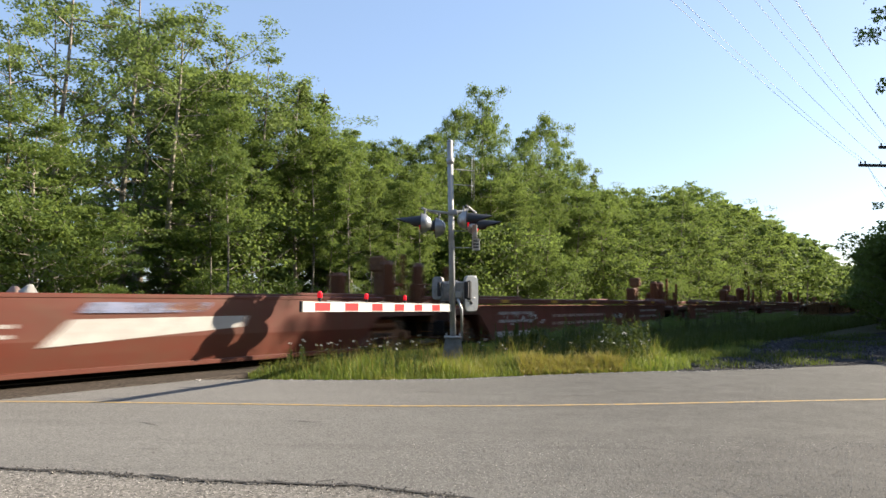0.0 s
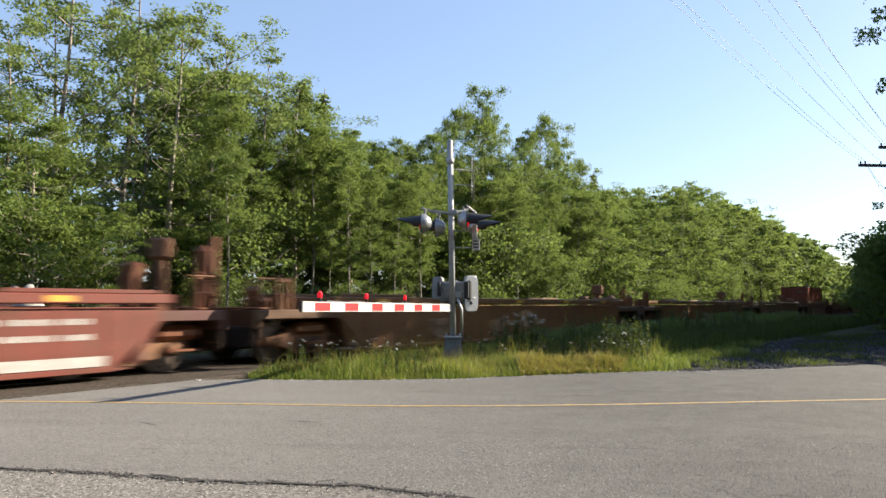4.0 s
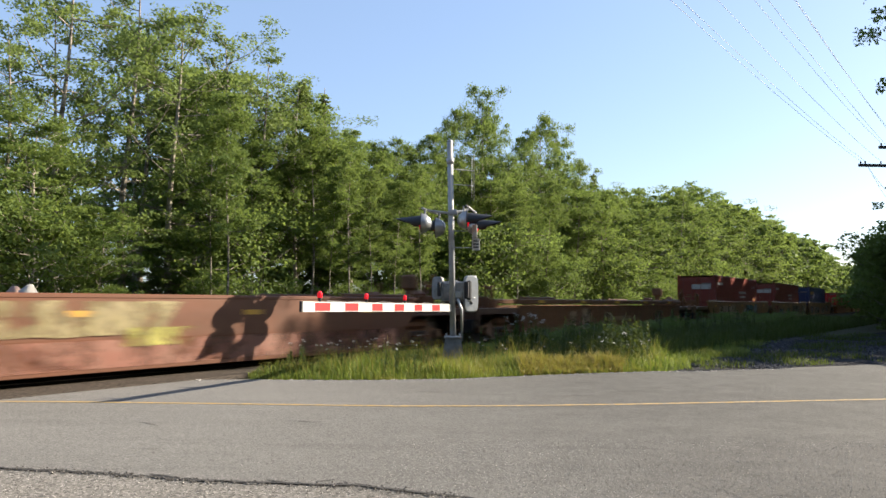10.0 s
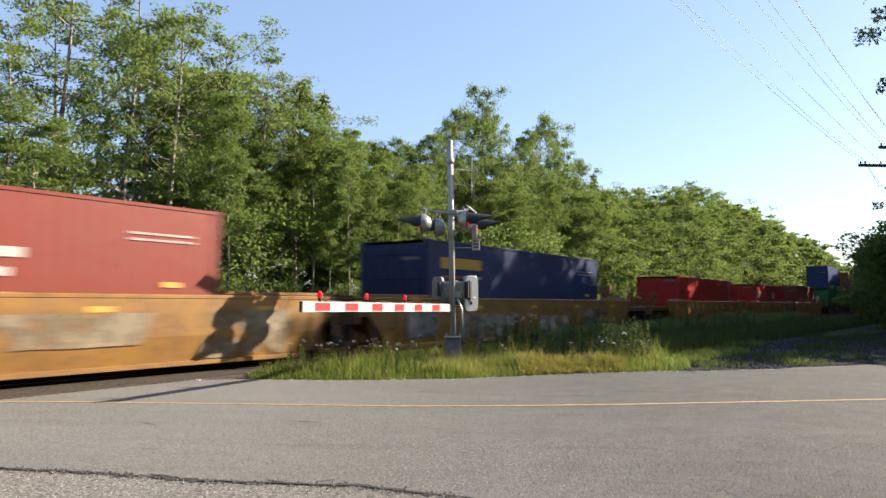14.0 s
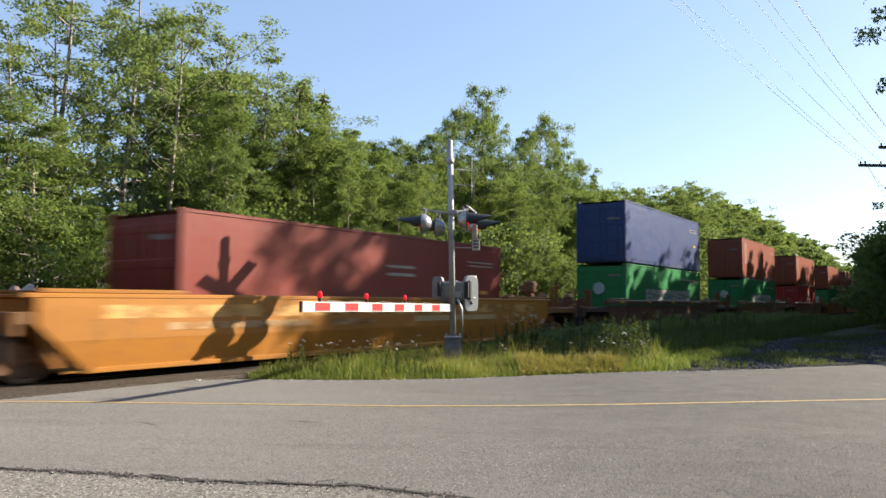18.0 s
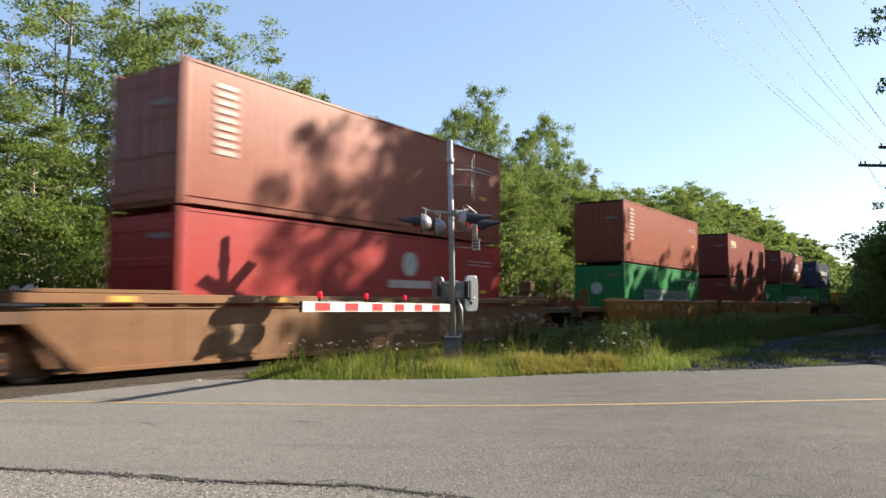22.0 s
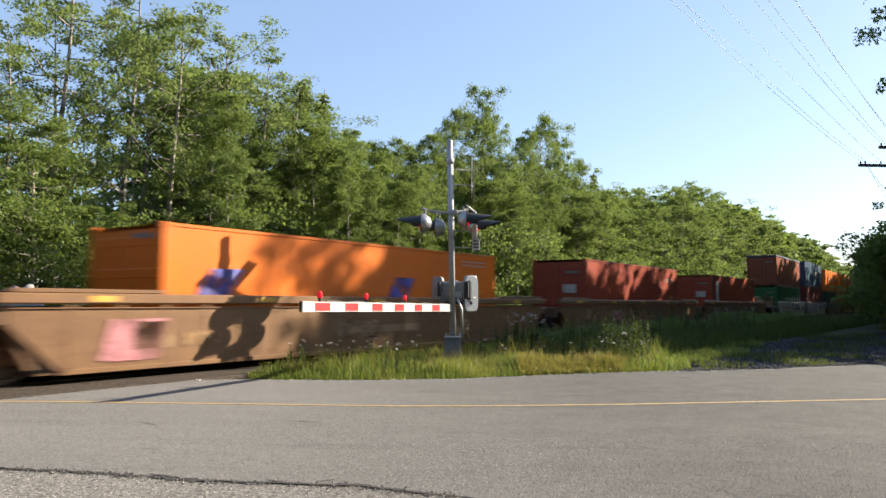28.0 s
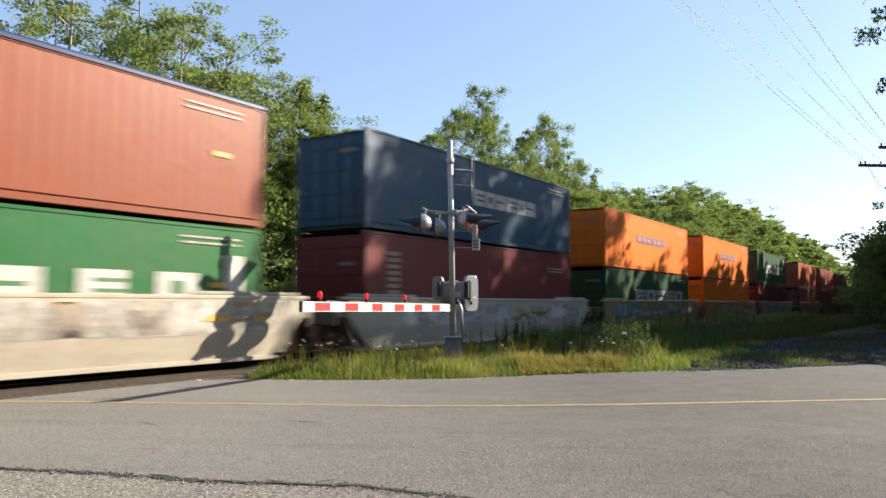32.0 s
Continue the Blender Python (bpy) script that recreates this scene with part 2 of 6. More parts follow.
# far edge of the road, from the left to the right
EDGE = [(-60, 10.2), (-14, 11.5), (-6.5, 12.6), (-3.3, 12.95), (-1.8, 12.92), (0.17, 13.2), (2.37, 14.2), (4.19, 14.85), (5.36, 15.0), (7.5, 15.85), (10.25, 17.0), (16, 19.6), (40, 30)]
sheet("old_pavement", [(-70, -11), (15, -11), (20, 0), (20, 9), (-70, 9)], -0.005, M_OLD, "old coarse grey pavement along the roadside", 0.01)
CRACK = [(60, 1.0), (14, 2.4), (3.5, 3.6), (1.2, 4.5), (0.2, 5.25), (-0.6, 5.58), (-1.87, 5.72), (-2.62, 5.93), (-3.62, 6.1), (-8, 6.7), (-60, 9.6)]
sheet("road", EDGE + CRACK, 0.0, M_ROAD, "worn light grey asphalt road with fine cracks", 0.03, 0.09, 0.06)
LINE = [(-40, 9.7), (-12, 10.05), (-4.76, 10.0), (-2.9, 9.9), (-0.6, 9.76), (0.88, 9.84), (2.5, 10.04), (6.4, 10.7), (14, 12.6), (40, 21)]


def ribbon(name, line, w, z, mat, label):
    g = G()
    dense = []
    for a, b in zip(line, line[1:]):
        n = max(1, int(math.dist(a, b) / 0.5))
        dense += [(a[0] + (b[0] - a[0]) * k / n, a[1] + (b[1] - a[1]) * k / n) for k in range(n)]
    dense.append(line[-1])
    for i, (x, y) in enumerate(dense):
        a, b = dense[max(i - 1, 0)], dense[min(i + 1, len(dense) - 1)]
        d = Vector((b[0] - a[0], b[1] - a[1])).normalized()
        k = w / 2 * (1 + 0.12 * noise.noise((x * 3, y * 3, 7)))
        g.v += [(x - d.y * k, y + d.x * k, z), (x + d.y * k, y - d.x * k, z)]
    g.f = [(2 * i, 2 * i + 1, 2 * i + 3, 2 * i + 2) for i in range(len(dense) - 1)]
    return tagged(part(name, g, mat), label, "road marking", kind="structure")


ribbon("center_line", LINE, 0.095, 0.004, M_LINE, "faded yellow painted centre line on the road")
sheet("gravel_lane", [(4.6, 15.0), (5.4, 15.15), (7.5, 16.05), (10.3, 17.25), (13.4, 19.4), (16.4, 25.6), (21.6, 34.4), (26.0, 41.0), (24.0, 38.5), (16.5, 31.0), (12.0, 26.5), (9.3, 22.6), (6.5, 17.2)], -0.012, M_GRAVEL, "blue grey gravel lane beside the track", 0.03, 0.25, 0.5)

# ---- track ----
def trapezoid(name, s0, s1, half_top, half_foot, z0, z1, mat, label):
    g = G()
    pts = [(-half_foot, z0), (half_foot, z0), (half_top, z1), (-half_top, z1)]
    n = 40
    for i in range(n + 1):
        s = s0 + (s1 - s0) * i / n
        for off, z in pts:
            g.v.append(on_track(s, off, z))
    for i in range(n):
        for k in range(4):
            a, b = i * 4 + k, i * 4 + (k + 1) % 4
            g.f.append((a, b, b + 4, a + 4))
    return tagged(part(name, g, mat), label, "track", kind="structure")


trapezoid("ballast", -1.2, 420, 1.9, 2.7, -0.06, -0.17 + 0.15, M_BALLAST, "grey brown crushed stone ballast")
trapezoid("crossing_surface", -60, -1.2, 2.35, 2.5, -0.04, 0.012, M_DIRT, "dirty brown asphalt crossing between the rails")
M_RAIL = plain("rail steel", (0.0884, 0.0578, 0.0408), 0.5, 0.6, 0.3, 10)
for off in (-0.7525, 0.7525):
    g = G()
    prof = [(-0.07, -0.17), (0.07, -0.17), (0.07, -0.15), (0.012, -0.12), (0.012, -0.04), (0.035, -0.03), (0.035, 0.0), (-0.035, 0.0), (-0.035, -0.03), (-0.012, -0.04), (-0.012, -0.12), (-0.07, -0.15)]
    n = len(prof)
    for s in (-60, 420):
        g.v += [on_track(s, off + a, z + 0.02) for a, z in prof]
    g.f = [(k, (k + 1) % n, n + (k + 1) % n, n + k) for k in range(n)] + [tuple(range(n)), tuple(range(n, 2 * n))]
    tagged(part("rail", g, M_RAIL), "rusty steel rail with a worn head", "rail", "rails of the track", "structure")


# ---- cracks and loose stones ----
M_TAR = plain("dark crack", (0.0204, 0.01904, 0.01768), 0.9)
rc = random.Random(31)


def crack(x, y, ang, length, width, name="road_crack", wander=0.28):
    """A wandering crack, a thin dark strip lying in the asphalt."""
    g = G()
    n = max(6, int(length / 0.07))
    for i in range(n + 1):
        ang += rc.uniform(-wander, wander)
        x += math.cos(ang) * length / n
        y += math.sin(ang) * length / n
        w = width * rc.uniform(0.35, 1.2) * math.sin(math.pi * (0.04 + 0.92 * i / n))
        g.v += [(x - math.sin(ang) * w, y + math.cos(ang) * w, 0.004), (x + math.sin(ang) * w, y - math.cos(ang) * w, 0.004)]
    g.f = [(2 * i, 2 * i + 1, 2 * i + 3, 2 * i + 2) for i in range(n)]
    tagged(part(name, g, M_TAR), "thin dark crack in the asphalt", "road crack", kind="structure")


for c in ((2.05, 5.55, -0.9, 0.55, 0.009), (2.25, 5.35, 0.2, 0.35, 0.007), (2.3, 5.75, 2.8, 0.3, 0.006), (3.0, 5.9, 0.6, 0.3, 0.006), (-1.0, 5.66, 0.6, 0.22, 0.012), (-0.78, 5.75, -0.9, 0.2, 0.01),
          (-1.9, 8.55, 0.05, 0.5, 0.012), (-3.6, 8.4, 0.1, 0.6, 0.01), (-3.0, 6.9, 0.05, 0.4, 0.007), (0.7, 8.2, 0.0, 0.7, 0.007), (4.2, 12.3, 0.05, 1.2, 0.02), (1.5, 10.9, 0.05, 1.0, 0.018), (-0.6, 11.4, 0.0, 0.8, 0.02), (3.5, 9.2, 0.1, 0.5, 0.008), (2.0, 12.6, 0.1, 0.9, 0.02)):
    crack(*c)


g = G()
for i in range(260):
    # the open seam between the road and the old pavement
    x = -6.0 + 5.95 * i / 259
    k = next(j for j in range(len(CRACK) - 1) if CRACK[j + 1][0] <= x <= CRACK[j][0])
    (xa, ya), (xb, yb) = CRACK[k], CRACK[k + 1]
    y = ya + (yb - ya) * (x - xa) / (xb - xa) + 0.03 * noise.noise((x * 5, 0, 0)) + 0.014 * noise.noise((x * 23, 1, 0))
    w = max(0.002, 0.017 + 0.022 * noise.noise((x * 3.1, 4, 0)) + 0.012 * noise.noise((x * 17, 9, 0)))
    g.v += [(x, y - w, 0.005), (x, y + w, 0.005)]
g.f = [(2 * i, 2 * i + 1, 2 * i + 3, 2 * i + 2) for i in range(259)]
tagged(part("road_seam", g, M_TAR), "dark broken seam along the old pavement", "road crack", kind="structure")
for (x0, y0), (x1, y1) in zip(CRACK[3:9], CRACK[4:10]):
    # the broken seam between the road and the old pavement
    n = max(1, int(abs(x1 - x0) / 0.34))
    for k in range(n):
        if rc.random() < 0.72:
            f = (k + rc.uniform(-0.2, 0.2)) / n
            crack(x0 + (x1 - x0) * f, y0 + (y1 - y0) * f + rc.uniform(-0.03, 0.03), math.atan2(y1 - y0, x1 - x0) + rc.uniform(-0.12, 0.12), rc.uniform(0.2, 0.45), rc.uniform(0.005, 0.016), wander=0.1)


def stones(name, count, spot, low, high, mat, label, seed):
    """Loose angular stones."""
    rn = np.random.RandomState(seed)
    base = np.array([(1, 0, 0), (0, 1, 0), (-1, 0, 0), (0, -1, 0), (0, 0, 1), (0, 0, -0.4)], float)
    tri = np.array([(0, 1, 4), (1, 2, 4), (2, 3, 4), (3, 0, 4), (1, 0, 5), (2, 1, 5), (3, 2, 5), (0, 3, 5)])
    vs, fs = [], []
    while len(vs) < count:
        x, y, z = spot(rn)
        k = rn.uniform(low, high)
        a = rn.uniform(0, 6.28)
        p = base * rn.uniform(0.6, 1.2, (6, 3)) * k * np.array([1, 0.8, 0.6])
        vs.append(p @ np.array([[math.cos(a), math.sin(a), 0], [-math.sin(a), math.cos(a), 0], [0, 0, 1]]) + np.array([x, y, z + k * 0.15]))
        fs.append(tri + 6 * (len(vs) - 1))
    me = bpy.data.meshes.new(name)
    me.from_pydata(np.concatenate(vs).tolist(), [], np.concatenate(fs).tolist())
    me.materials.append(mat)
    tagged(new(name, me), label, "stones", kind="stuff")


def stone_material(name, a, b):
    m = Mat(name, 0.9, 0, 0.1)
    m.color(m.mix(m.geo.outputs["Random Per Island"], a, b))
    return m.m


M_STONE = stone_material("loose stone", (0.09, 0.085, 0.08), (0.50, 0.475, 0.44))
M_CRUMB = stone_material("asphalt crumb", (0.025, 0.023, 0.021), (0.17, 0.16, 0.15))
M_CHIP = stone_material("blue grey stone chip", (0.02, 0.023, 0.027), (0.09, 0.09, 0.096))


def on_lane(rn):
    t, w = rn.uniform(0, 1) ** 1.4, rn.uniform(-1, 1)
    x, y = 6.2 + 11.5 * t, 16.0 + 15.0 * t
    return x + w * (0.9 + 2.6 * t), y - w * (0.5 + 1.2 * t), -0.012


def near_camera(rn):
    return rn.uniform(-4.5, 4.5), rn.uniform(4.0, 6.2) - 0.1 * rn.normal(), -0.005


def grass_edge(rn):
    i = rn.randint(2, 9)
    u = rn.uniform()
    (x0, y0), (x1, y1) = EDGE[i], EDGE[i + 1]
    return x0 + (x1 - x0) * u, y0 + (y1 - y0) * u - abs(rn.normal()) * 0.09, 0.0


stones("loose_gravel", 7000, on_lane, 0.015, 0.06, M_CHIP, "loose blue grey gravel on the lane", 1)
stones("roadside_stones", 9000, near_camera, 0.003, 0.011, M_STONE, "small loose stones on old pavement", 2)
def on_road(rn):
    y = 4.9 + 2.6 * rn.uniform() ** 1.6
    return rn.uniform(-0.5, 0.66 * y), y, 0.0


def on_seam(rn):
    i = rn.randint(4, 9)
    u = rn.uniform()
    (x0, y0), (x1, y1) = CRACK[i], CRACK[i + 1]
    return x0 + (x1 - x0) * u, y0 + (y1 - y0) * u + rn.normal() * 0.045 - 0.02, 0.0


stones("seam_crumbs", 1300, on_seam, 0.004, 0.015, M_CRUMB, "crumbs of broken asphalt along the seam", 9)
stones("road_grit", 6000, on_road, 0.003, 0.008, M_STONE, "fine grit lying on the asphalt", 5)
stones("edge_stones", 900, grass_edge, 0.006, 0.022, M_STONE, "small stones along the road's edge", 3)

# ---- well cars: x along the train (rear +), y away from the road, z up from the rail ----
Z_TOP, Z_BOT, HALF_W = 1.487, 0.17, 1.50
MESHES = {}


def kept(key, make):
    if key not in MESHES:
        MESHES[key] = make()
    return MESHES[key]


def wheel_mesh():
    g = G()
    g.lathe([(0.10, -0.09), (0.16, -0.09), (0.16, -0.03), (0.36, -0.02), (0.38, -0.065), (0.455, -0.065), (0.46, 0.05), (0.495, 0.055), (0.50, 0.075), (0.38, 0.08), (0.36, 0.03), (0.12, 0.03), (0.10, 0.05)], 16)
    return g.mesh("wheel", M_WHEEL, False)


def truck(parent, x):
    """A two-axle freight truck under the car's end."""
    for side in (-1, 1):
        def frame_mesh():
            g = G()
            outline = [(-1.18, 0.40), (-1.18, 0.58), (-0.74, 0.64), (-0.45, 0.80), (0.45, 0.80), (0.74, 0.64), (1.18, 0.58), (1.18, 0.40), (0.80, 0.42), (0.50, 0.26), (0.42, 0.20), (-0.42, 0.20), (-0.50, 0.26), (-0.80, 0.42)]
            g.plate(outline, -0.07, 0.07)
            return g.mesh("side_frame", M_TRUCK)
        f = part("side_frame", kept("frame", frame_mesh), None, parent)
        f.matrix_basis = Matrix.Translation((x, side * 1.0, 0))
        for dx in (-0.26, 0.0, 0.26):
            def spring_mesh():
                g = G()
                g.lathe([(0.02, -0.15), (0.07, -0.15), (0.085, -0.1), (0.07, -0.05), (0.085, 0.0), (0.07, 0.05), (0.085, 0.1), (0.07, 0.15), (0.02, 0.15)], 6, Matrix.Rotation(radians(90), 4, "X"))
                return g.mesh("spring", M_WHEEL, True)
            sp = part("spring", kept("spring", spring_mesh), None, f)
            sp.matrix_basis = Matrix.Translation((dx, side * 0.08, 0.42))
        for dx in (-0.89, 0.89):
            def cap_mesh():
                g = G()
                g.lathe([(0.04, -0.09), (0.115, -0.09), (0.13, -0.06), (0.13, 0.09)], 14)
                return g.mesh("bearing_cap", M_TRUCK, True)
            c = part("bearing_cap", kept("cap", cap_mesh), None, f)
            c.matrix_basis = Matrix.Translation((dx, side * 0.10, 0.46)) @ Matrix.Rotation(0 if side < 0 else math.pi, 4, "Z")
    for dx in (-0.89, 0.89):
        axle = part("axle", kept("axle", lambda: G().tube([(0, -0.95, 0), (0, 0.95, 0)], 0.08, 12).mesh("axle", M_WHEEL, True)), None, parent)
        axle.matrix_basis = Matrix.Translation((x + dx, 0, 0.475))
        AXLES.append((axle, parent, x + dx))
        for side in (-1, 1):
            w = part("wheel", kept("wheel", wheel_mesh), None, axle)
            w.matrix_basis = Matrix.Translation((0, side * 0.77, 0)) @ Matrix.Rotation(0 if side < 0 else math.pi, 4, "Z")
    part("bolster", kept("bolster", lambda: G().box(-0.2, 0.2, -1.05, 1.05, 0.42, 0.80, 0.03).mesh("bolster", M_TRUCK)), None, parent).matrix_basis = Matrix.Translation((x, 0, 0))


def side_wall(ribbed, w, side):
    """One long side of the well, ends sloping up over the trucks. w: half the well's length."""
    g = G()
    y = side * HALF_W
    yi = side * (HALF_W - 0.10)
    lo, hi = min(y, yi), max(y, yi)
    slope = [(-w - 0.55, 0.98), (-w + 0.35, Z_BOT), (w - 0.35, Z_BOT), (w + 0.55, 0.98)]
    if ribbed:
        yp = side * (HALF_W - 0.035)
        g.plate([*slope, (w + 0.55, 1.245), (-w - 0.55, 1.245)], min(yp, yi), max(yp, yi))
    else:
        # upper plate upright, lower plate leaning in below a crease
        g.plate([(-w - 0.55, 0.98), (-w - 0.26, 0.72), (w + 0.26, 0.72), (w + 0.55, 0.98), (w + 0.55, Z_TOP - 0.02), (-w - 0.55, Z_TOP - 0.02)], lo, hi)
        return g.mesh("side_wall", M_WELL)
    return g.mesh("side_wall", M_WELL)


def lower_panel(w, side):
    """The lower plate of a smooth-sided well, leaning in towards the rail."""
    g = G()
    a, b = side * HALF_W, side * (HALF_W - 0.075)
    c = side * 0.09
    x0, x1 = w + 0.26, w - 0.35
    g.add([(-x0, a, 0.72), (x0, a, 0.72), (x1, b, Z_BOT), (-x1, b, Z_BOT), (-x0, a - c, 0.72), (x0, a - c, 0.72), (x1, b - c, Z_BOT), (-x1, b - c, Z_BOT)],
              [(0, 1, 2, 3), (4, 5, 6, 7), (0, 1, 5, 4), (1, 2, 6, 5), (2, 3, 7, 6), (3, 0, 4, 7)])
    return g.mesh("lower_panel", M_WELL)


def build_car(kind, w, hf, hr, front_truck, rear_truck, col, end_front, end_rear):
    car = thing("well_car", "", "freight car")
    col = tuple(0.44 * c ** 1.18 for c in col)
    ribbed = kind == "ribbed"
    dark = tuple(c * 0.8 for c in col)
    for side in (-1, 1):
        part("side_wall", kept(("side", ribbed, round(w, 2), side), lambda: side_wall(ribbed, w, side)), None, car, col=col)
        if not ribbed:
            part("lower_panel", kept(("low", round(w, 2), side), lambda: lower_panel(w, side)), None, car, col=col)
        elif side < 0:
            n = int(2 * w / 0.92)
            for i in range(n + 1):
                rib = part("rib", kept("rib", lambda: G().box(-0.05, 0.05, -HALF_W + 0.024, -HALF_W + 0.036, Z_BOT + 0.1, 1.322, 0.004).mesh("rib", M_WELL)), None, car, col=col)
                rib.matrix_basis = Matrix.Translation((-w + 0.45 + (2 * w - 0.9) * i / n, 0, 0))

        def chord():
            g = G()
            y0, y1 = sorted((side * (HALF_W + 0.012), side * (HALF_W - 0.14)))
            g.box(-w - 0.75, w + 0.75, y0, y1, 1.315 if ribbed else 1.40, Z_TOP, 0.02)
            if ribbed:
                y0, y1 = sorted((side * (HALF_W + 0.004), side * (HALF_W - 0.05)))
                g.box(-w - 0.5, w + 0.5, y0, y1, 1.235, 1.255, 0.004)
            return g.mesh("top_chord", M_WELL)
        part("top_chord", kept(("chord", ribbed, round(w, 2), side), chord), None, car, col=col)

        def sill():
            g = G()
            y0, y1 = sorted((side * (HALF_W + 0.006), side * (HALF_W - 0.26)))
            g.box(-w + 0.3, w - 0.3, y0, y1, Z_BOT - 0.006, Z_BOT + 0.085, 0.012)
            return g.mesh("bottom_sill", M_WELL)
        part("bottom_sill", kept(("sill", round(w, 2), side), sill), None, car, col=col)
        # raised guide plates along the top at the two ends
        for e in (-1, 1):
            def guide():
                g = G()
                y0, y1 = sorted((side * (HALF_W - 0.03), side * (HALF_W - 0.10)))
                x0, x1 = sorted((e * (w + 0.5), e * (w - 2.2)))
                g.box(x0, x1, y0, y1, Z_TOP, Z_TOP + 0.075, 0.015)
                return g.mesh("guide_rail", M_WELL)
            part("guide_rail", kept(("guide", round(w, 2), side, e), guide), None, car, col=dark)

    def floor():
        g = G()
        g.box(-w, w, -HALF_W + 0.1, HALF_W - 0.1, 0.18, 0.215)
        for i in range(int(w)):
            x = -w + 1 + 2 * i
            g.box(x - 0.15, x + 0.15, -HALF_W + 0.1, HALF_W - 0.1, 0.215, 0.263, 0.01)
        return g.mesh("well_floor", M_WELL)
    part("well_floor", kept(("floor", round(w, 2)), floor), None, car, col=dark)
    for e, h, tr, ends in ((-1, hf, front_truck, end_front), (1, hr, rear_truck, end_rear)):
        def bulkhead():
            g = G()
            g.plate([(e * (w + 0.05), 0.28), (e * (w + 0.17), 0.28), (e * (w + 0.62), 1.1), (e * (w + 0.5), 1.1)], -HALF_W + 0.11, HALF_W - 0.11)
            return g.mesh("bulkhead", M_WELL)
        part("bulkhead", kept(("bulk", round(w, 2), e), bulkhead), None, car, col=dark)

        def platform():
            g = G()
            x0, x1 = sorted((e * (w + 0.45), e * (h - 0.42)))
            g.box(x0, x1, -0.45, 0.45, 0.82, 1.08, 0.02)
            g.box(x0, x1, -1.38, 1.38, 1.10, 1.15, 0.01)
            for y in (-1.40, 1.40):
                g.box(x0, x1, y - 0.045, y + 0.045, 0.99, 1.19, 0.015)
            a = e * (h - 0.42)
            g.box(a - 0.06, a + 0.06, -1.44, 1.44, 0.80, 1.19, 0.02)
            return g.mesh("end_platform", M_WELL)
        part("end_platform", kept(("plat", round(w, 2), round(h, 2), e), platform), None, car, col=tuple(0.45 * c + 0.02 for c in col))
        # Rigging and sill are solid blocks added to darken the gap between cars.
        part("brake_rigging", kept(("rig", round(w, 2), round(h, 2), e), lambda: G().box(*sorted((e * (w + 0.5), e * (h - 0.5))), -0.55, 0.55, 0.36, 0.80, 0.05).mesh("brake_rigging", M_SHADE_GRIME)), None, car)
        part("end_sill", kept(("esill", round(h, 2), e), lambda: G().box(*sorted((e * (h - 0.36), e * (h - 0.30))), -1.3, 1.3, 0.42, 0.84, 0.02).mesh("end_sill", M_SHADE_GRIME)), None, car)
        if tr is not None:
            truck(car, e * tr)
        if ends:
            part("coupler", kept(("coup", round(h, 2), e), lambda: G().box(*sorted((e * (h - 0.42), e * (h + 0.06))), -0.09, 0.09, 0.72, 0.98, 0.04).box(*sorted((e * (h - 0.16), e * (h + 0.1))), -0.17, 0.15, 0.70, 1.0, 0.05).mesh("coupler", M_TRUCK)), None, car)

            def ladder():
                g = G()
                x = e * (h - 0.5)
                for y in (-1.38, -0.98):
                    g.tube([(x, y, 0.45), (x, y, 1.85)], 0.018, 6)
                for k in range(5):
                    g.tube([(x, -1.38, 0.55 + 0.3 * k), (x, -0.98, 0.55 + 0.3 * k)], 0.014, 6)
                g.tube([(x, -1.38, 1.85), (x - e * 0.7, -1.38, 1.85), (x - e * 0.7, -1.38, 1.2)], 0.018, 6)
                return g.mesh("ladder", M_TRUCK)
            part("ladder", kept(("lad", round(h, 2), e), ladder), None, car)

            x = e * (w + 1.15)
            a = e * (w + 1.9)
            tall = 0.5 if col[1] < 0.25 * col[0] else 0.0
            gear = [("valve_box", (x - 0.24, x + 0.24, -0.85, -0.35, 1.15, 1.48, 0.03)),
                    ("brake_cylinder", (x - 0.18, x + 0.18, 0.2, 0.7, 1.15, ((1.9 if w < 8.0 else 1.65) if e > 0 else 1.45) + tall, 0.08)),
                    ("handrail_post", (a - 0.05, a + 0.05, -1.25, -1.13, 1.15, (2.15 if e > 0 else 1.9) + tall, 0.02)),
                    ("brake_lever", (a - 0.20, a + 0.12, -1.05, -0.75, 1.15, 1.55, 0.03)),
                    ("handrail_post", (a - 0.35, a - 0.27, -1.2, -1.1, 1.15, 1.95, 0.02)),
                    ("handrail", (a - 0.38, a + 0.06, -1.22, -1.14, 1.78, 1.86, 0.015)),
                    ("step_board", (x - 0.35, x + 0.25, -1.43, -1.27, 0.42, 0.47, 0.01)),
                    ("hose_bracket", (e * (h - 0.25) - 0.03, e * (h - 0.25) + 0.03, -0.5, 0.5, 0.3, 0.72, 0.02)),
                    ("walkway_grate", (e * (h - 0.62) - 0.28, e * (h - 0.62) + 0.28, -1.3, 1.3, 1.2, 1.24, 0.01)),
                    ("brake_chain_guard", (a + e * 0.35 - 0.16, a + e * 0.35 + 0.16, -0.6, -0.2, 1.15, 1.72 + 1.6 * tall, 0.12)),
                    ("air_pipe", (x - 0.33, x - 0.27, -0.13, -0.07, 1.15, 1.9, 0.012)),
                    ("air_reservoir", (x - 0.5, x + 0.5, -1.2, -0.92, 0.62, 0.9, 0.09))]
            if w < 8.0:
                gear.append(("air_reservoir", (x + e * 0.75 - 0.22, x + e * 0.75 + 0.22, -0.3, 0.4, 1.15, 1.95, 0.1)))
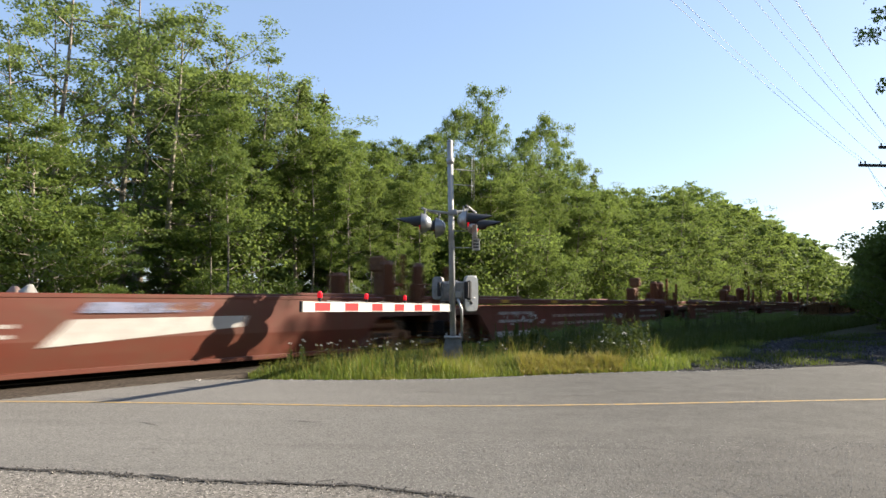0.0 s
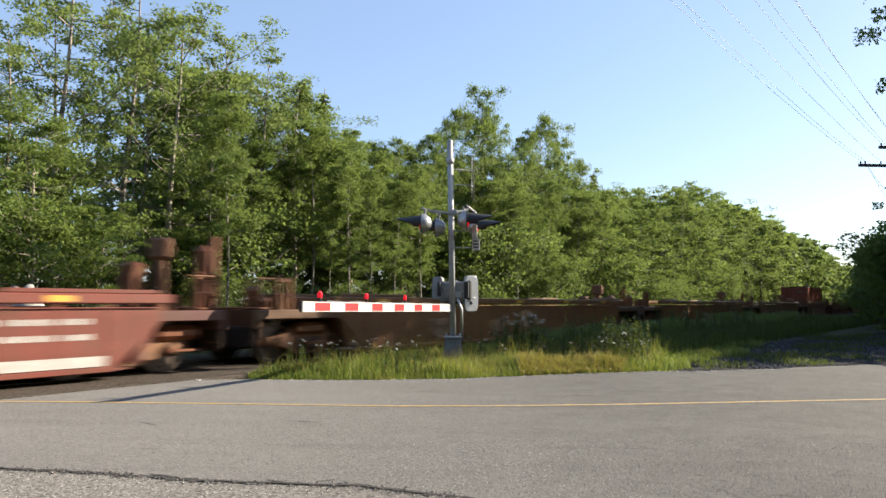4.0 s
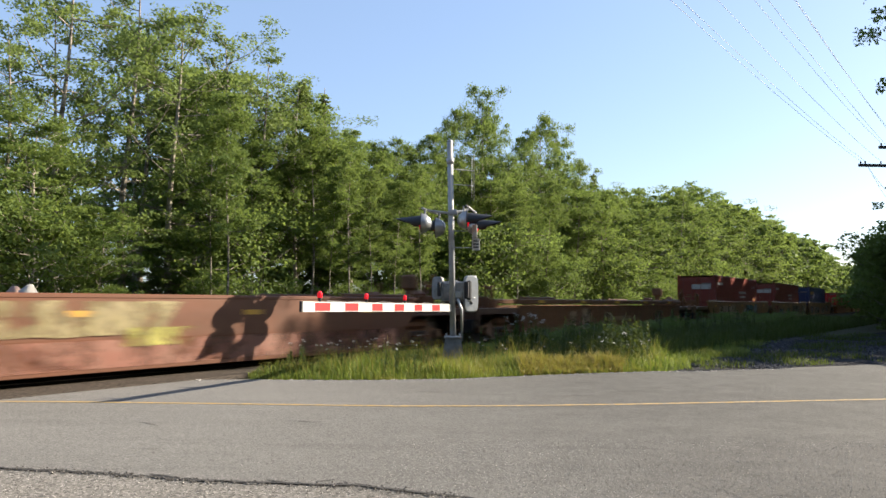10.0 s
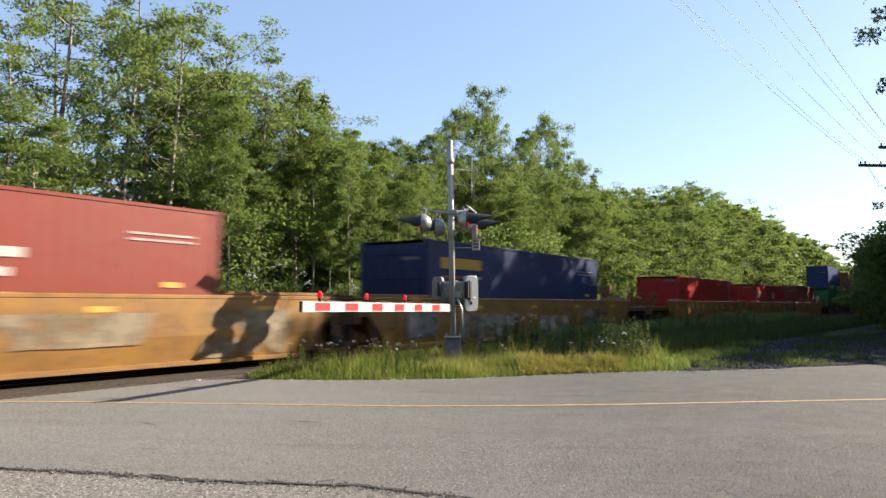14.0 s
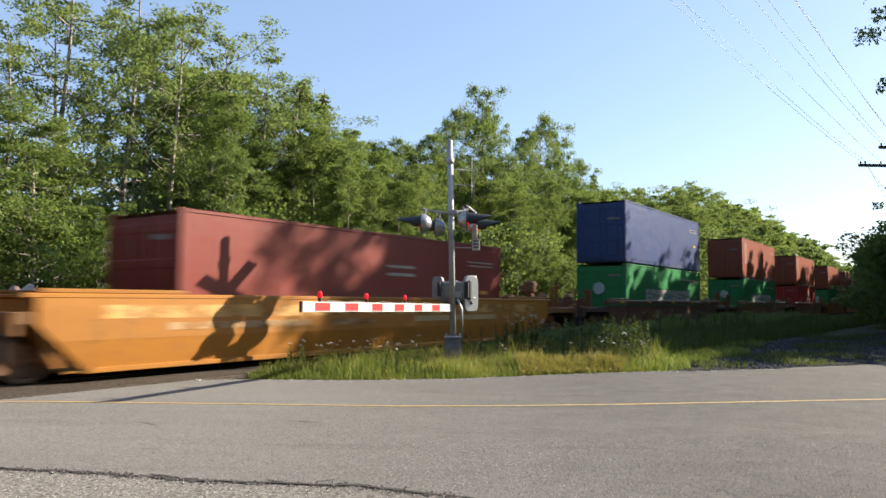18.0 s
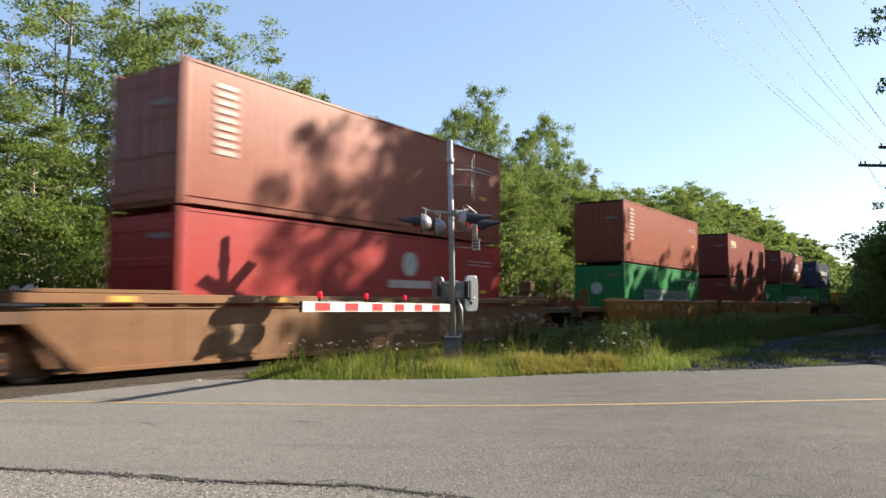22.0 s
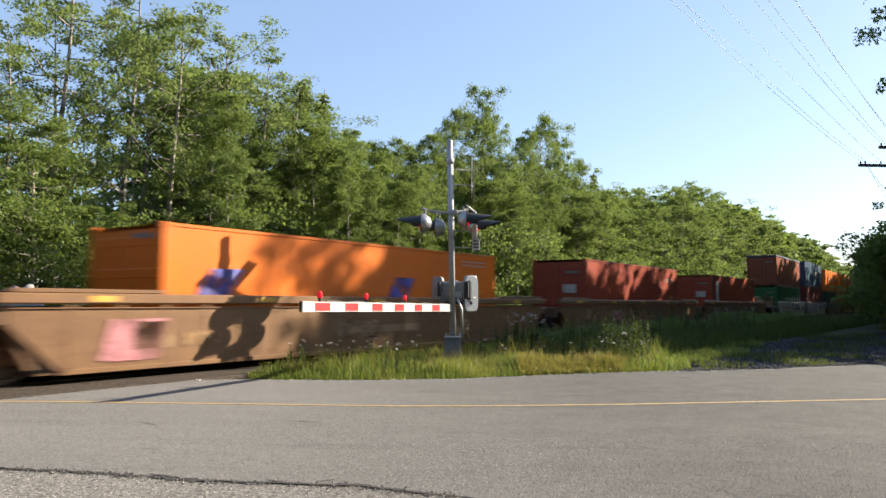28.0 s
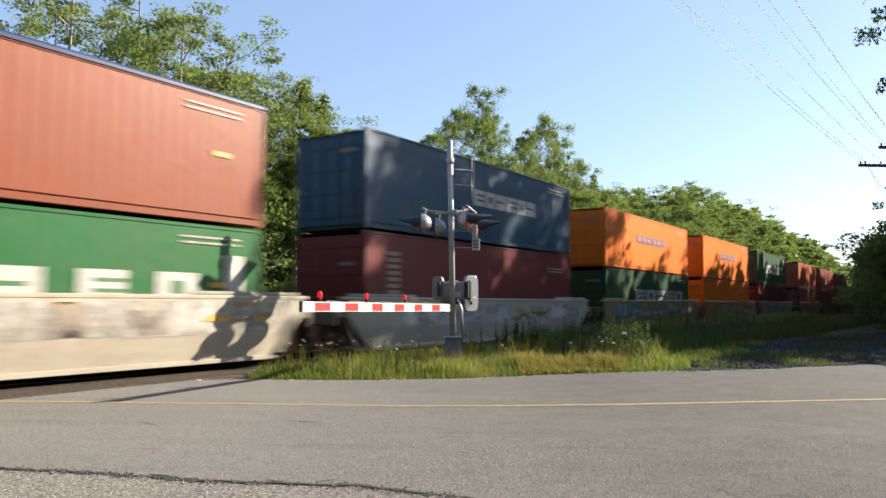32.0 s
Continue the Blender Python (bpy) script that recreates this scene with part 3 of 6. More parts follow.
            for nm, b in gear:
                part(nm, kept((nm, b), lambda: G().box(*b).mesh(nm, M_WELL)), None, car, col=(0.4 * col[0] + 0.085, 0.3 * col[1] + 0.034, 0.15 * col[2] + 0.012))
            if e > 0:
                def hand_brake():
                    g = G()
                    x = h - 0.55
                    g.box(x - 0.06, x + 0.06, 0.35, 0.65, 1.15, 2.15 + tall, 0.02)
                    g.box(x - 0.14, x + 0.06, 0.22, 0.78, 1.75 + tall, 2.2 + tall, 0.05)
                    g.lathe([(0.25, -0.015), (0.28, -0.015), (0.28, 0.015), (0.25, 0.015)], 18, Matrix.Translation((x + 0.1, 0.5, 1.95 + tall)) @ Matrix.Rotation(radians(90), 4, "Z"))
                    return g.mesh("hand_brake", M_TRUCK)
                part("hand_brake", kept(("hb", round(h, 2), tall), hand_brake), None, car)
        else:
            part("articulated_joint", kept(("joint", round(h, 2), e), lambda: G().box(*sorted((e * (h - 0.45), e * (h - 0.01))), -0.4, 0.4, 0.82, 1.0, 0.04).mesh("articulated_joint", M_TRUCK)), None, car)
    return car


# ---- containers: the base at z 0 ----
def build_container(h, col, door_front=True, name="shipping_container"):
    L, W = 6.096, 1.219
    box = thing(name, "", "container")
    col = tuple(0.80 * c ** 1.12 for c in col)
    dark = tuple(c * 0.88 for c in col)

    def wall_panel(side):
        g = G()
        n = 44
        y = side * (W - 0.012)
        d = side * 0.009
        xs = []
        a, p = -L + 0.14, (2 * L - 0.28) / n
        for i in range(n):
            xs += [(a + p * i, 0), (a + p * (i + 0.27), 0), (a + p * (i + 0.5), 1), (a + p * (i + 0.77), 1)]
        xs.append((a + p * n, 0))
        for x, k in xs:
            g.v += [(x, y - d * k, 0.18), (x, y - d * k, h - 0.08)]
        g.f = [(2 * i, 2 * i + 2, 2 * i + 3, 2 * i + 1) for i in range(len(xs) - 1)]
        m = len(g.v)
        g.v += [(-L + 0.14, y - side * 0.05, 0.14), (L - 0.14, y - side * 0.05, 0.14), (L - 0.14, y - side * 0.05, h - 0.08), (-L + 0.14, y - side * 0.05, h - 0.08)]
        g.f.append((m, m + 1, m + 2, m + 3))
        return g.mesh("side_panel", M_BOX, False, False)

    for side in (-1, 1):
        part("side_panel", kept(("panel", h, side), lambda: wall_panel(side)), None, box, col=col)
        part("top_rail", kept(("trail", h, side), lambda: G().box(-L + 0.1, L - 0.1, *sorted((side * W, side * (W - 0.07))), h - 0.085, h - 0.012, 0.01).mesh("top_rail", M_BOX)), None, box, col=dark)
        part("bottom_rail", kept(("brail", side), lambda: G().box(-L + 0.1, L - 0.1, *sorted((side * W, side * (W - 0.09))), 0.02, 0.15, 0.012).mesh("bottom_rail", M_BOX)), None, box, col=dark)
        for e in (-1, 1):
            part("corner_post", kept(("post", h, side, e), lambda: G().box(*sorted((e * (L - 0.005), e * (L - 0.16))), *sorted((side * (W - 0.002), side * (W - 0.12))), 0.1, h - 0.1, 0.012).mesh("corner_post", M_BOX)), None, box, col=dark)
            for z in (0.0, h - 0.118):
                part("corner_casting", kept(("cast", side, e, z), lambda: G().box(*sorted((e * L, e * (L - 0.178))), *sorted((side * W, side * (W - 0.162))), z, z + 0.118, 0.012).mesh("corner_casting", M_BOX)), None, box, col=dark)

    def roof():
        g = G()
        n = 40
        for i in range(n * 2 + 1):
            x = -L + 0.12 + (2 * L - 0.24) * i / (2 * n)
            z = h - 0.02 - (0.022 if i % 2 else 0)
            g.v += [(x, -W + 0.05, z), (x, W - 0.05, z)]
        g.f = [(2 * i, 2 * i + 1, 2 * i + 3, 2 * i + 2) for i in range(2 * n)]
        m = len(g.v)
        g.v += [(-L + 0.12, -W + 0.05, h - 0.06), (L - 0.12, -W + 0.05, h - 0.06), (L - 0.12, W - 0.05, h - 0.06), (-L + 0.12, W - 0.05, h - 0.06)]
        g.f.append((m, m + 1, m + 2, m + 3))
        return g.mesh("roof", M_BOX, False, False)
    part("roof", kept(("roof", h), roof), None, box, col=dark)
    part("floor_base", kept("base", lambda: G().box(-L + 0.1, L - 0.1, -W + 0.08, W - 0.08, 0.03, 0.14).mesh("floor_base", M_BOX)), None, box, col=dark)
    fe = -1 if door_front else 1

    def head():
        g = G()
        n = 9
        y0 = -W + 0.12
        p = (2 * W - 0.24) / n
        x = -fe * (L - 0.02)
        pts = []
        for i in range(n):
            pts += [(y0 + p * i, 0), (y0 + p * (i + 0.27), 0), (y0 + p * (i + 0.5), 1), (y0 + p * (i + 0.77), 1)]
        pts.append((y0 + p * n, 0))
        for y, k in pts:
            g.v += [(x + fe * 0.04 * k, y, 0.05), (x + fe * 0.04 * k, y, h - 0.05)]
        g.f = [(2 * i, 2 * i + 2, 2 * i + 3, 2 * i + 1) for i in range(len(pts) - 1)]
        return g.mesh("end_wall", M_BOX, False, False)
    part("end_wall", kept(("head", h, fe), head), None, box, col=col)
    for side in (-1, 1):
        def door():
            g = G()
            x = fe * (L - 0.03)
            y0, y1 = sorted((side * 0.012, side * (W - 0.125)))
            face = [(x - fe * 0.025, h - 0.12), (x - fe * 0.025, 0.12), (x + fe * 0.02, 0.12)]
            for k in range(4):
                z = 0.3 + (h - 0.75) * k / 3
                face += [(x + fe * 0.02, z), (x + fe * 0.032, z + 0.02), (x + fe * 0.032, z + 0.18), (x + fe * 0.02, z + 0.2)]
            g.plate(face + [(x + fe * 0.02, h - 0.12)], y0, y1)
            return g.mesh("door", M_BOX)
        dr = part("door", kept(("door", h, side, fe), door), None, box, col=col)
        for k in (0.28, 0.82):
            part("lock_rod", kept(("rod", h, side, fe, k), lambda: G().tube([(fe * (L + 0.02), side * k, 0.1), (fe * (L + 0.02), side * k, h - 0.1)], 0.018, 8).box(fe * (L + 0.02) - 0.03, fe * (L + 0.02) + 0.03, side * k - 0.12, side * k + 0.03, 1.0, 1.06, 0.008).mesh("lock_rod", M_BOX)), None, dr, col=tuple(c * 0.8 + 0.02 for c in col))
    return box


def decal(parent, x0, x1, z0, z1, col, y=-1.219, name="marking", label="", proud=0.006, mat=None):
    """A flat painted patch on the road side of a car or container."""
    g = G().box(x0, x1, y - proud, y - 0.001, z0, z1)
    return part(name, g, mat or M_DECAL, parent, label, col=col)


def end_decal(parent, y0, y1, z0, z1, col, x=-6.12, name="marking", label=""):
    return part(name, G().box(x - 0.008, x + 0.002, y0, y1, z0, z1), M_DECAL, parent, label, col=col)


def text_bars(parent, x0, x1, z, h, rows, col, rnd, y=-1.219, name="lettering"):
    """Lines of unreadable lettering as short bars."""
    for r in range(rows):
        x = x0
        g = G()
        while x < x1 - h * 0.3:
            w = min(h * rnd.uniform(0.45, 0.8), x1 - x)
            g.box(x, x + w, y - 0.006, y - 0.001, z - r * h * 1.6 - h * 0.8, z - r * h * 1.6 - h * 0.2)
            x += w + h * rnd.uniform(0.15, 0.35)
            if y < -1.3:
                # large lettering on the cars: each block a part of its own
                part(name, g, M_DECAL, parent, "", col=col)
                g = G()
        if g.v:
            part(name, g, M_DECAL, parent, "", col=col)


RED, GREEN, BLUE, ORANGE, NAVY, MAROON, BRIGHT, DGREEN = (0.285, 0.068, 0.033), (0.012, 0.24, 0.08), (0.022, 0.065, 0.205), (0.82, 0.21, 0.008), (0.012, 0.032, 0.07), (0.17, 0.03, 0.028), (0.52, 0.024, 0.022), (0.015, 0.15, 0.045)
TAN, YELLOW, RUST, PINK, REDCAR = (0.46, 0.22, 0.065), (0.66, 0.34, 0.06), (0.28, 0.13, 0.07), (0.36, 0.15, 0.08), (0.30, 0.06, 0.03)
HC, STD = 2.896, 2.591

# centre at the start, kind, half well, front half, rear half, truck places, colour, coupled ends, label
W53, W40 = 8.35, 6.45
CARS = []


def single(c, h, kind, col, label):
    CARS.append((c, kind, W53 if h > 10.6 else W40 if h < 9.7 else 7.0, h, h, h - 2.25, h - 2.25, col, True, True, label))


def pack(centres, he, w, kind, cols, label):
    n = len(centres)
    for i, c in enumerate(centres):
        first, last = i == 0, i == n - 1
        hf = he if first else (c - centres[i - 1]) / 2
        hr = he if last else (centres[i + 1] - c) / 2
        CARS.append((c, kind, w, hf, hr, he - 2.25 if first else None, (he - 2.25) if last else hr, cols[i % len(cols)], first, last, label))


single(-37.4, 11.7, "smooth", REDCAR, "weathered red well car, empty, with smooth sides")
single(-13.9, 11.8, "smooth", REDCAR, "weathered red well car, empty, with a white stripe")
single(8.7, 10.8, "ribbed", (0.40, 0.115, 0.08), "dull red well car, empty, with white markings")
single(29.45, 9.95, "ribbed", (0.40, 0.115, 0.082), "dull red well car, empty, with white markings")
single(50.15, 10.75, "ribbed", (0.41, 0.118, 0.084), "dull red well car, empty, with white markings")
single(72.7, 11.8, "ribbed", TAN, "rusty yellow well car, empty")
single(96.3, 11.75, "ribbed", (0.52, 0.25, 0.065), "faded yellow ribbed well car, empty")
single(119.9, 11.85, "ribbed", (0.50, 0.24, 0.065), "faded yellow ribbed well car, empty")
single(141.4, 9.6, "ribbed", (0.40, 0.22, 0.11), "rusty tan well car carrying one container")
single(163.0, 11.9, "smooth", PINK, "faded red brown well car, empty, with yellow paint")
single(186.75, 11.85, "ribbed", (0.40, 0.175, 0.055), "faded yellow ribbed well car, empty")
pack([210.4, 229.9, 249.2], 11.85, W53, "smooth", [(0.66, 0.36, 0.09)], "dirty yellow articulated well car with painted patches")
pack([272.95, 292.2, 311.4], 11.85, W53, "smooth", [(0.76, 0.35, 0.05)], "bright yellow articulated well car")
single(334.95, 11.7, "ribbed", (0.30, 0.16, 0.115), "brown ribbed well car carrying two containers")
single(358.35, 11.7, "ribbed", (0.50, 0.26, 0.10), "rusty yellow ribbed well car carrying two containers")
single(381.5, 11.7, "ribbed", (0.46, 0.24, 0.105), "rusty yellow ribbed well car carrying two containers")
pack([404.9, 424.4, 443.6], 11.85, W53, "smooth", [(0.82, 0.37, 0.05)], "bright yellow articulated well car")
single(465.1, 9.6, "ribbed", (0.36, 0.20, 0.11), "rusty brown ribbed well car carrying two containers")
pack([486.45, 505.9, 525.4], 11.8, W53, "ribbed", [(0.50, 0.29, 0.14)], "faded tan articulated well car")
pack([546.85, 562.4, 578.2, 593.65, 609.2], 9.6, W40, "smooth", [(0.84, 0.77, 0.64), (0.80, 0.75, 0.66), (0.5, 0.42, 0.26), (0.62, 0.42, 0.15), (0.45, 0.4, 0.33)], "yellow and white articulated well car with painted patches")
pack([628.4, 644.0, 659.6, 675.2, 690.8], 9.6, W40, "smooth", [(0.5, 0.3, 0.1)], "yellow articulated well car")

LOADS = [
    (141.6, [(HC, RED, "red brown steel shipping container, alone in the well")]),
    (210.4, [(HC, (0.27, 0.052, 0.037), "red brown container with white lettering")]),
    (229.9, [(HC, (0.27, 0.055, 0.04), "red brown container with white lettering")]),
    (249.2, [(HC, (0.03, 0.05, 0.14), "navy blue container with a yellow mark")]),
    (272.95, [(STD, BRIGHT, "bright red container with white marks")]),
    (292.2, [(STD, BRIGHT, "bright red container with two white labels")]),
    (311.35, [(HC, (0.24, 0.045, 0.033), "maroon container with small white lettering")]),
    (334.95, [(HC, GREEN, "green container with big white lettering"), (HC, BLUE, "blue container on a green one")]),
    (358.35, [(HC, GREEN, "green container with big white lettering"), (HC, RED, "red brown container on a green one")]),
    (381.5, [(HC, (0.38, 0.03, 0.03), "dark red container in the well"), (HC, RED, "red brown container on a dark red one")]),
    (404.9, [(HC, GREEN, "green container with big white lettering"), (HC, RED, "red brown container on a green one")]),
    (424.4, [(HC, (0.25, 0.05, 0.04), "maroon container with a yellow and white label"), (HC, (0.25, 0.05, 0.04), "maroon container on another maroon one")]),
    (443.6, [(HC, GREEN, "green container with big white lettering"), (HC, (0.2, 0.042, 0.036), "maroon container with broad white lettering")]),
    (465.1, [(HC, GREEN, "green container with big white lettering"), (HC, (0.02, 0.04, 0.10), "navy container with white lettering")]),
    (486.45, [(STD, ORANGE, "orange container with a blue mark")]),
    (505.9, [(HC, (0.36, 0.065, 0.03), "red brown container, alone in the well")]),
    (525.4, [(HC, (0.36, 0.065, 0.03), "red brown container with a tall white label")]),
    (546.85, [(STD, DGREEN, "green container with big white letters"), (STD, (0.30, 0.080, 0.034), "red brown container with a dark blue roof")]),
    (562.4, [(HC, (0.19, 0.04, 0.04), "maroon container in the well"), (STD, (0.010, 0.082, 0.15), "dark blue container with white lettering")]),
    (578.2, [(STD, (0.012, 0.075, 0.035), "dark green container with white letters"), (STD, ORANGE, "orange container with blue lettering")]),
    (593.65, [(STD, ORANGE, "orange container in the well"), (STD, ORANGE, "orange container on another orange one")]),
    (609.2, [(STD, MAROON, "dark red container in the well"), (STD, (0.02, 0.10, 0.045), "dark green container with white lettering")]),
    (628.4, [(STD, MAROON, "dark red container in the well"), (STD, (0.4, 0.09, 0.03), "orange brown container on a dark red one")]),
    (644.0, [(STD, MAROON, "dark red container in the well"), (STD, (0.25, 0.05, 0.04), "red brown container on a dark red one")]),
    (659.6, [(STD, MAROON, "dark red container in the well"), (STD, MAROON, "dark red container on another dark red one")]),
]
MADE_CARS, MADE_LOADS = {}, {}
for c, kind, w, hf, hr, tf, tr, col, e0, e1, label in CARS:
    car = build_car(kind, w, hf, hr, tf, tr, col, e0, e1)
    car["label"], car["group"] = label, "cars of the train"
    if label.startswith(("bright", "yellow and white")):
        for o in car.children:
            if o.material_slots[0].material == M_WELL:
                o.material_slots[0].link = "OBJECT"
                o.material_slots[0].material = M_CLEAN
    MADE_CARS[round(c)] = car
    MOVERS.append((car, c, 0.0))
for c, stack in LOADS:
    z = 0.29 if len(stack) > 1 else 0.265
    for k, (h, col, label) in enumerate(stack):
        b = build_container(h, col, door_front=True)
        b["label"], b["group"] = label, "containers on the train"
        MADE_LOADS[round(c), k] = b
        MOVERS.append((b, c, z))
        z += h + 0.045


# ---- paint and lettering on the train ----
rd = random.Random(23)
WHITE_P, YEL_P, TEAL_P, PINK_P, LIME_P, SLATE_P = (0.576, 0.56, 0.528), (0.80, 0.42, 0.02), (0.10, 0.30, 0.30), (0.62, 0.22, 0.26), (0.44, 0.42, 0.06), (0.20, 0.20, 0.21)


LAYER = [0]


def stroke(car, x0, x1, z0, z1, col, skew=0.0, y=-HALF_W, name="painted_patch"):
    """A painted patch with a slanted, uneven outline."""
    g = G()
    n = 10
    top = [(x0 + (x1 - x0) * i / n + skew, z1 + 0.02 * (z1 - z0) * rd.uniform(-1, 1)) for i in range(n + 1)]
    low = [(x0 + (x1 - x0) * i / n, z0 + 0.03 * (z1 - z0) * rd.uniform(-1, 1)) for i in range(n + 1)]
    LAYER[0] = (LAYER[0] + 1) % 8
    g.plate(low + top[::-1], y - 0.009 - 0.003 * LAYER[0], y - 0.001)
    return part(name, g, M_SPRAY, car, col=col)


def reflectors(car, w, y=-HALF_W - 0.012, z=1.40):
    k = -w + 1.0
    while k < w:
        part("reflector", kept(("refl", y), lambda: G().box(-0.23, 0.23, y - 0.004, y + 0.004, -0.05, 0.05).mesh("reflector", M_DECAL)), None, car, col=YEL_P).matrix_basis = Matrix.Translation((k, 0, z))
        k += 3.6


for c in (-37, -14):
    car = MADE_CARS[c]
    g = G().plate([(0.6, 0.62), (4.6, 0.86), (4.7, 1.08), (1.1, 1.06)], -HALF_W - 0.006, -HALF_W - 0.001)
    part("white_stripe", g, M_DECAL, car, col=WHITE_P)
    stroke(car, 1.2, 3.6, 1.16, 1.34, (0.20, 0.25, 0.42), 0.2)
    stroke(car, -3.6, -1.6, 1.02, 1.10, WHITE_P, 0.1)
    text_bars(car, -1.2, 0.2, 1.02, 0.10, 2, WHITE_P, rd, -HALF_W)
    for x in (-5.6, -0.9, 2.9, 6.8):
        stroke(car, x, x + 0.75, 1.20, 1.31, YEL_P)
for c in (9, 29, 50):
    car = MADE_CARS[c]
    w = 8.35 if c != 29 else 7.0
    reflectors(car, w)
    for a in (-1, 1):
        x0, x1 = sorted((a * (w - 0.5), a * (w - 3.2)))
        decal(car, x0, x1, Z_BOT + 0.10, Z_BOT + 0.27, WHITE_P, y=-1.484, name="white_stripe")
        text_bars(car, x0 + 0.2, x1 - 0.2, 1.10, 0.16, 2, WHITE_P, rd, -1.467)
    text_bars(car, -3.8, 1.2, 0.98, 0.17, 2, (0.55, 0.42, 0.36), rd, -1.467)
    stroke(car, 2.1, 3.0, 0.72, 0.92, WHITE_P, 0.0, -1.467)
for c in (73, 96, 120, 141, 187, 335, 358, 382, 465, 486, 506, 525):
    car = MADE_CARS[c]
    w = 6.45 if c in (141, 465) else 8.35
    reflectors(car, w)
    for k in range(5):
        x = rd.uniform(-w + 1, w - 2)
        stroke(car, x, x + rd.uniform(0.6, 1.6), rd.uniform(0.3, 0.6), rd.uniform(0.8, 1.15), rd.choice([(0.42, 0.23, 0.085), (0.36, 0.20, 0.09), (0.40, 0.25, 0.13)]), 0, -1.467, "worn_paint")
    decal(car, -1.0, 1.6, 0.62, 0.80, (0.36, 0.22, 0.11), -1.467, "faded_lettering")
stroke(MADE_CARS[96], 5.2, 6.0, 0.55, 1.1, (0.72, 0.68, 0.62), 0.1, -1.467)
stroke(MADE_CARS[486], -7.4, -6.3, 0.35, 1.05, PINK_P, 0.2, -1.467)
stroke(MADE_CARS[506], -4.0, -3.1, 0.5, 1.0, PINK_P, 0.1, -1.467)
for k in range(5):
    stroke(MADE_CARS[525], -7 + 2.6 * k, -5.6 + 2.6 * k, 0.45, 1.1, (0.62, 0.54, 0.44), 0.1, -1.467, "worn_paint")
car = MADE_CARS[163]
stroke(car, -8.2, 8.2, 0.24, 0.70, (0.26, 0.085, 0.05), 0, -HALF_W + 0.004, "primer_band")
stroke(car, -3.2, 1.3, 0.78, 1.36, (0.34, 0.28, 0.12), 0.4)
stroke(car, 0.6, 1.9, 0.58, 0.90, LIME_P, 0.1)
reflectors(car, 8.35, -HALF_W - 0.004, 1.15)
for c, marks in ((210, [(1.0, 3.2, 0.35, 1.25, TEAL_P), (3.4, 4.4, 0.6, 1.3, (0.30, 0.36, 0.36)), (4.2, 6.8, 0.25, 0.62, TEAL_P), (5.0, 7.4, 0.32, 0.5, (0.5, 0.14, 0.1)), (-6.5, -2.0, 0.75, 1.2, (0.5, 0.36, 0.2)), (2.0, 2.8, 0.3, 0.8, WHITE_P), (0.2, 1.1, 0.3, 1.0, (0.55, 0.5, 0.4))]),
                 (230, [(-6.0, -4.4, 0.3, 0.9, SLATE_P), (-4.2, -3.0, 0.25, 0.7, PINK_P), (-2.2, -1.2, 0.3, 0.95, (0.2, 0.26, 0.12)), (0.5, 4.2, 0.6, 1.15, (0.26, 0.20, 0.12)), (5.5, 7.6, 0.3, 1.2, (0.30, 0.23, 0.13)), (-7.8, -6.6, 0.9, 1.2, (0.5, 0.1, 0.05))]),
                 (249, [(-7.4, -6.0, 0.4, 1.1, SLATE_P), (-5.0, -1.6, 0.3, 1.0, (0.30, 0.27, 0.2)), (0.2, 2.4, 0.35, 0.9, (0.5, 0.46, 0.36)), (4.0, 6.4, 0.5, 1.1, (0.24, 0.22, 0.17))])):
    for m in marks:
        stroke(MADE_CARS[c], *m, rd.uniform(-0.2, 0.3))
    reflectors(MADE_CARS[c], 8.35, -HALF_W - 0.006, 1.22)
for c in (273, 292, 311, 405, 424, 444):
    car = MADE_CARS[c]
    stroke(car, -7.8, 7.8, 1.06, 1.30, (0.70, 0.37, 0.08), 0, -HALF_W + 0.004, "faded_band")
    for k in range(3):
        x = rd.uniform(-7, 5)
        stroke(car, x, x + rd.uniform(1.2, 2.6), 0.84, 0.98, (0.55, 0.32, 0.12), 0, -HALF_W + 0.002, "worn_paint")
decal(MADE_CARS[311], 1.0, 5.2, 0.86, 1.0, (0.55, 0.38, 0.16), -HALF_W, "lettering_band")
decal(MADE_CARS[405], 1.0, 5.0, 0.86, 1.0, (0.55, 0.38, 0.16), -HALF_W, "lettering_band")
stroke(MADE_CARS[424], -1.0, 2.4, 0.92, 1.06, (0.6, 0.2, 0.08), 0, -HALF_W)
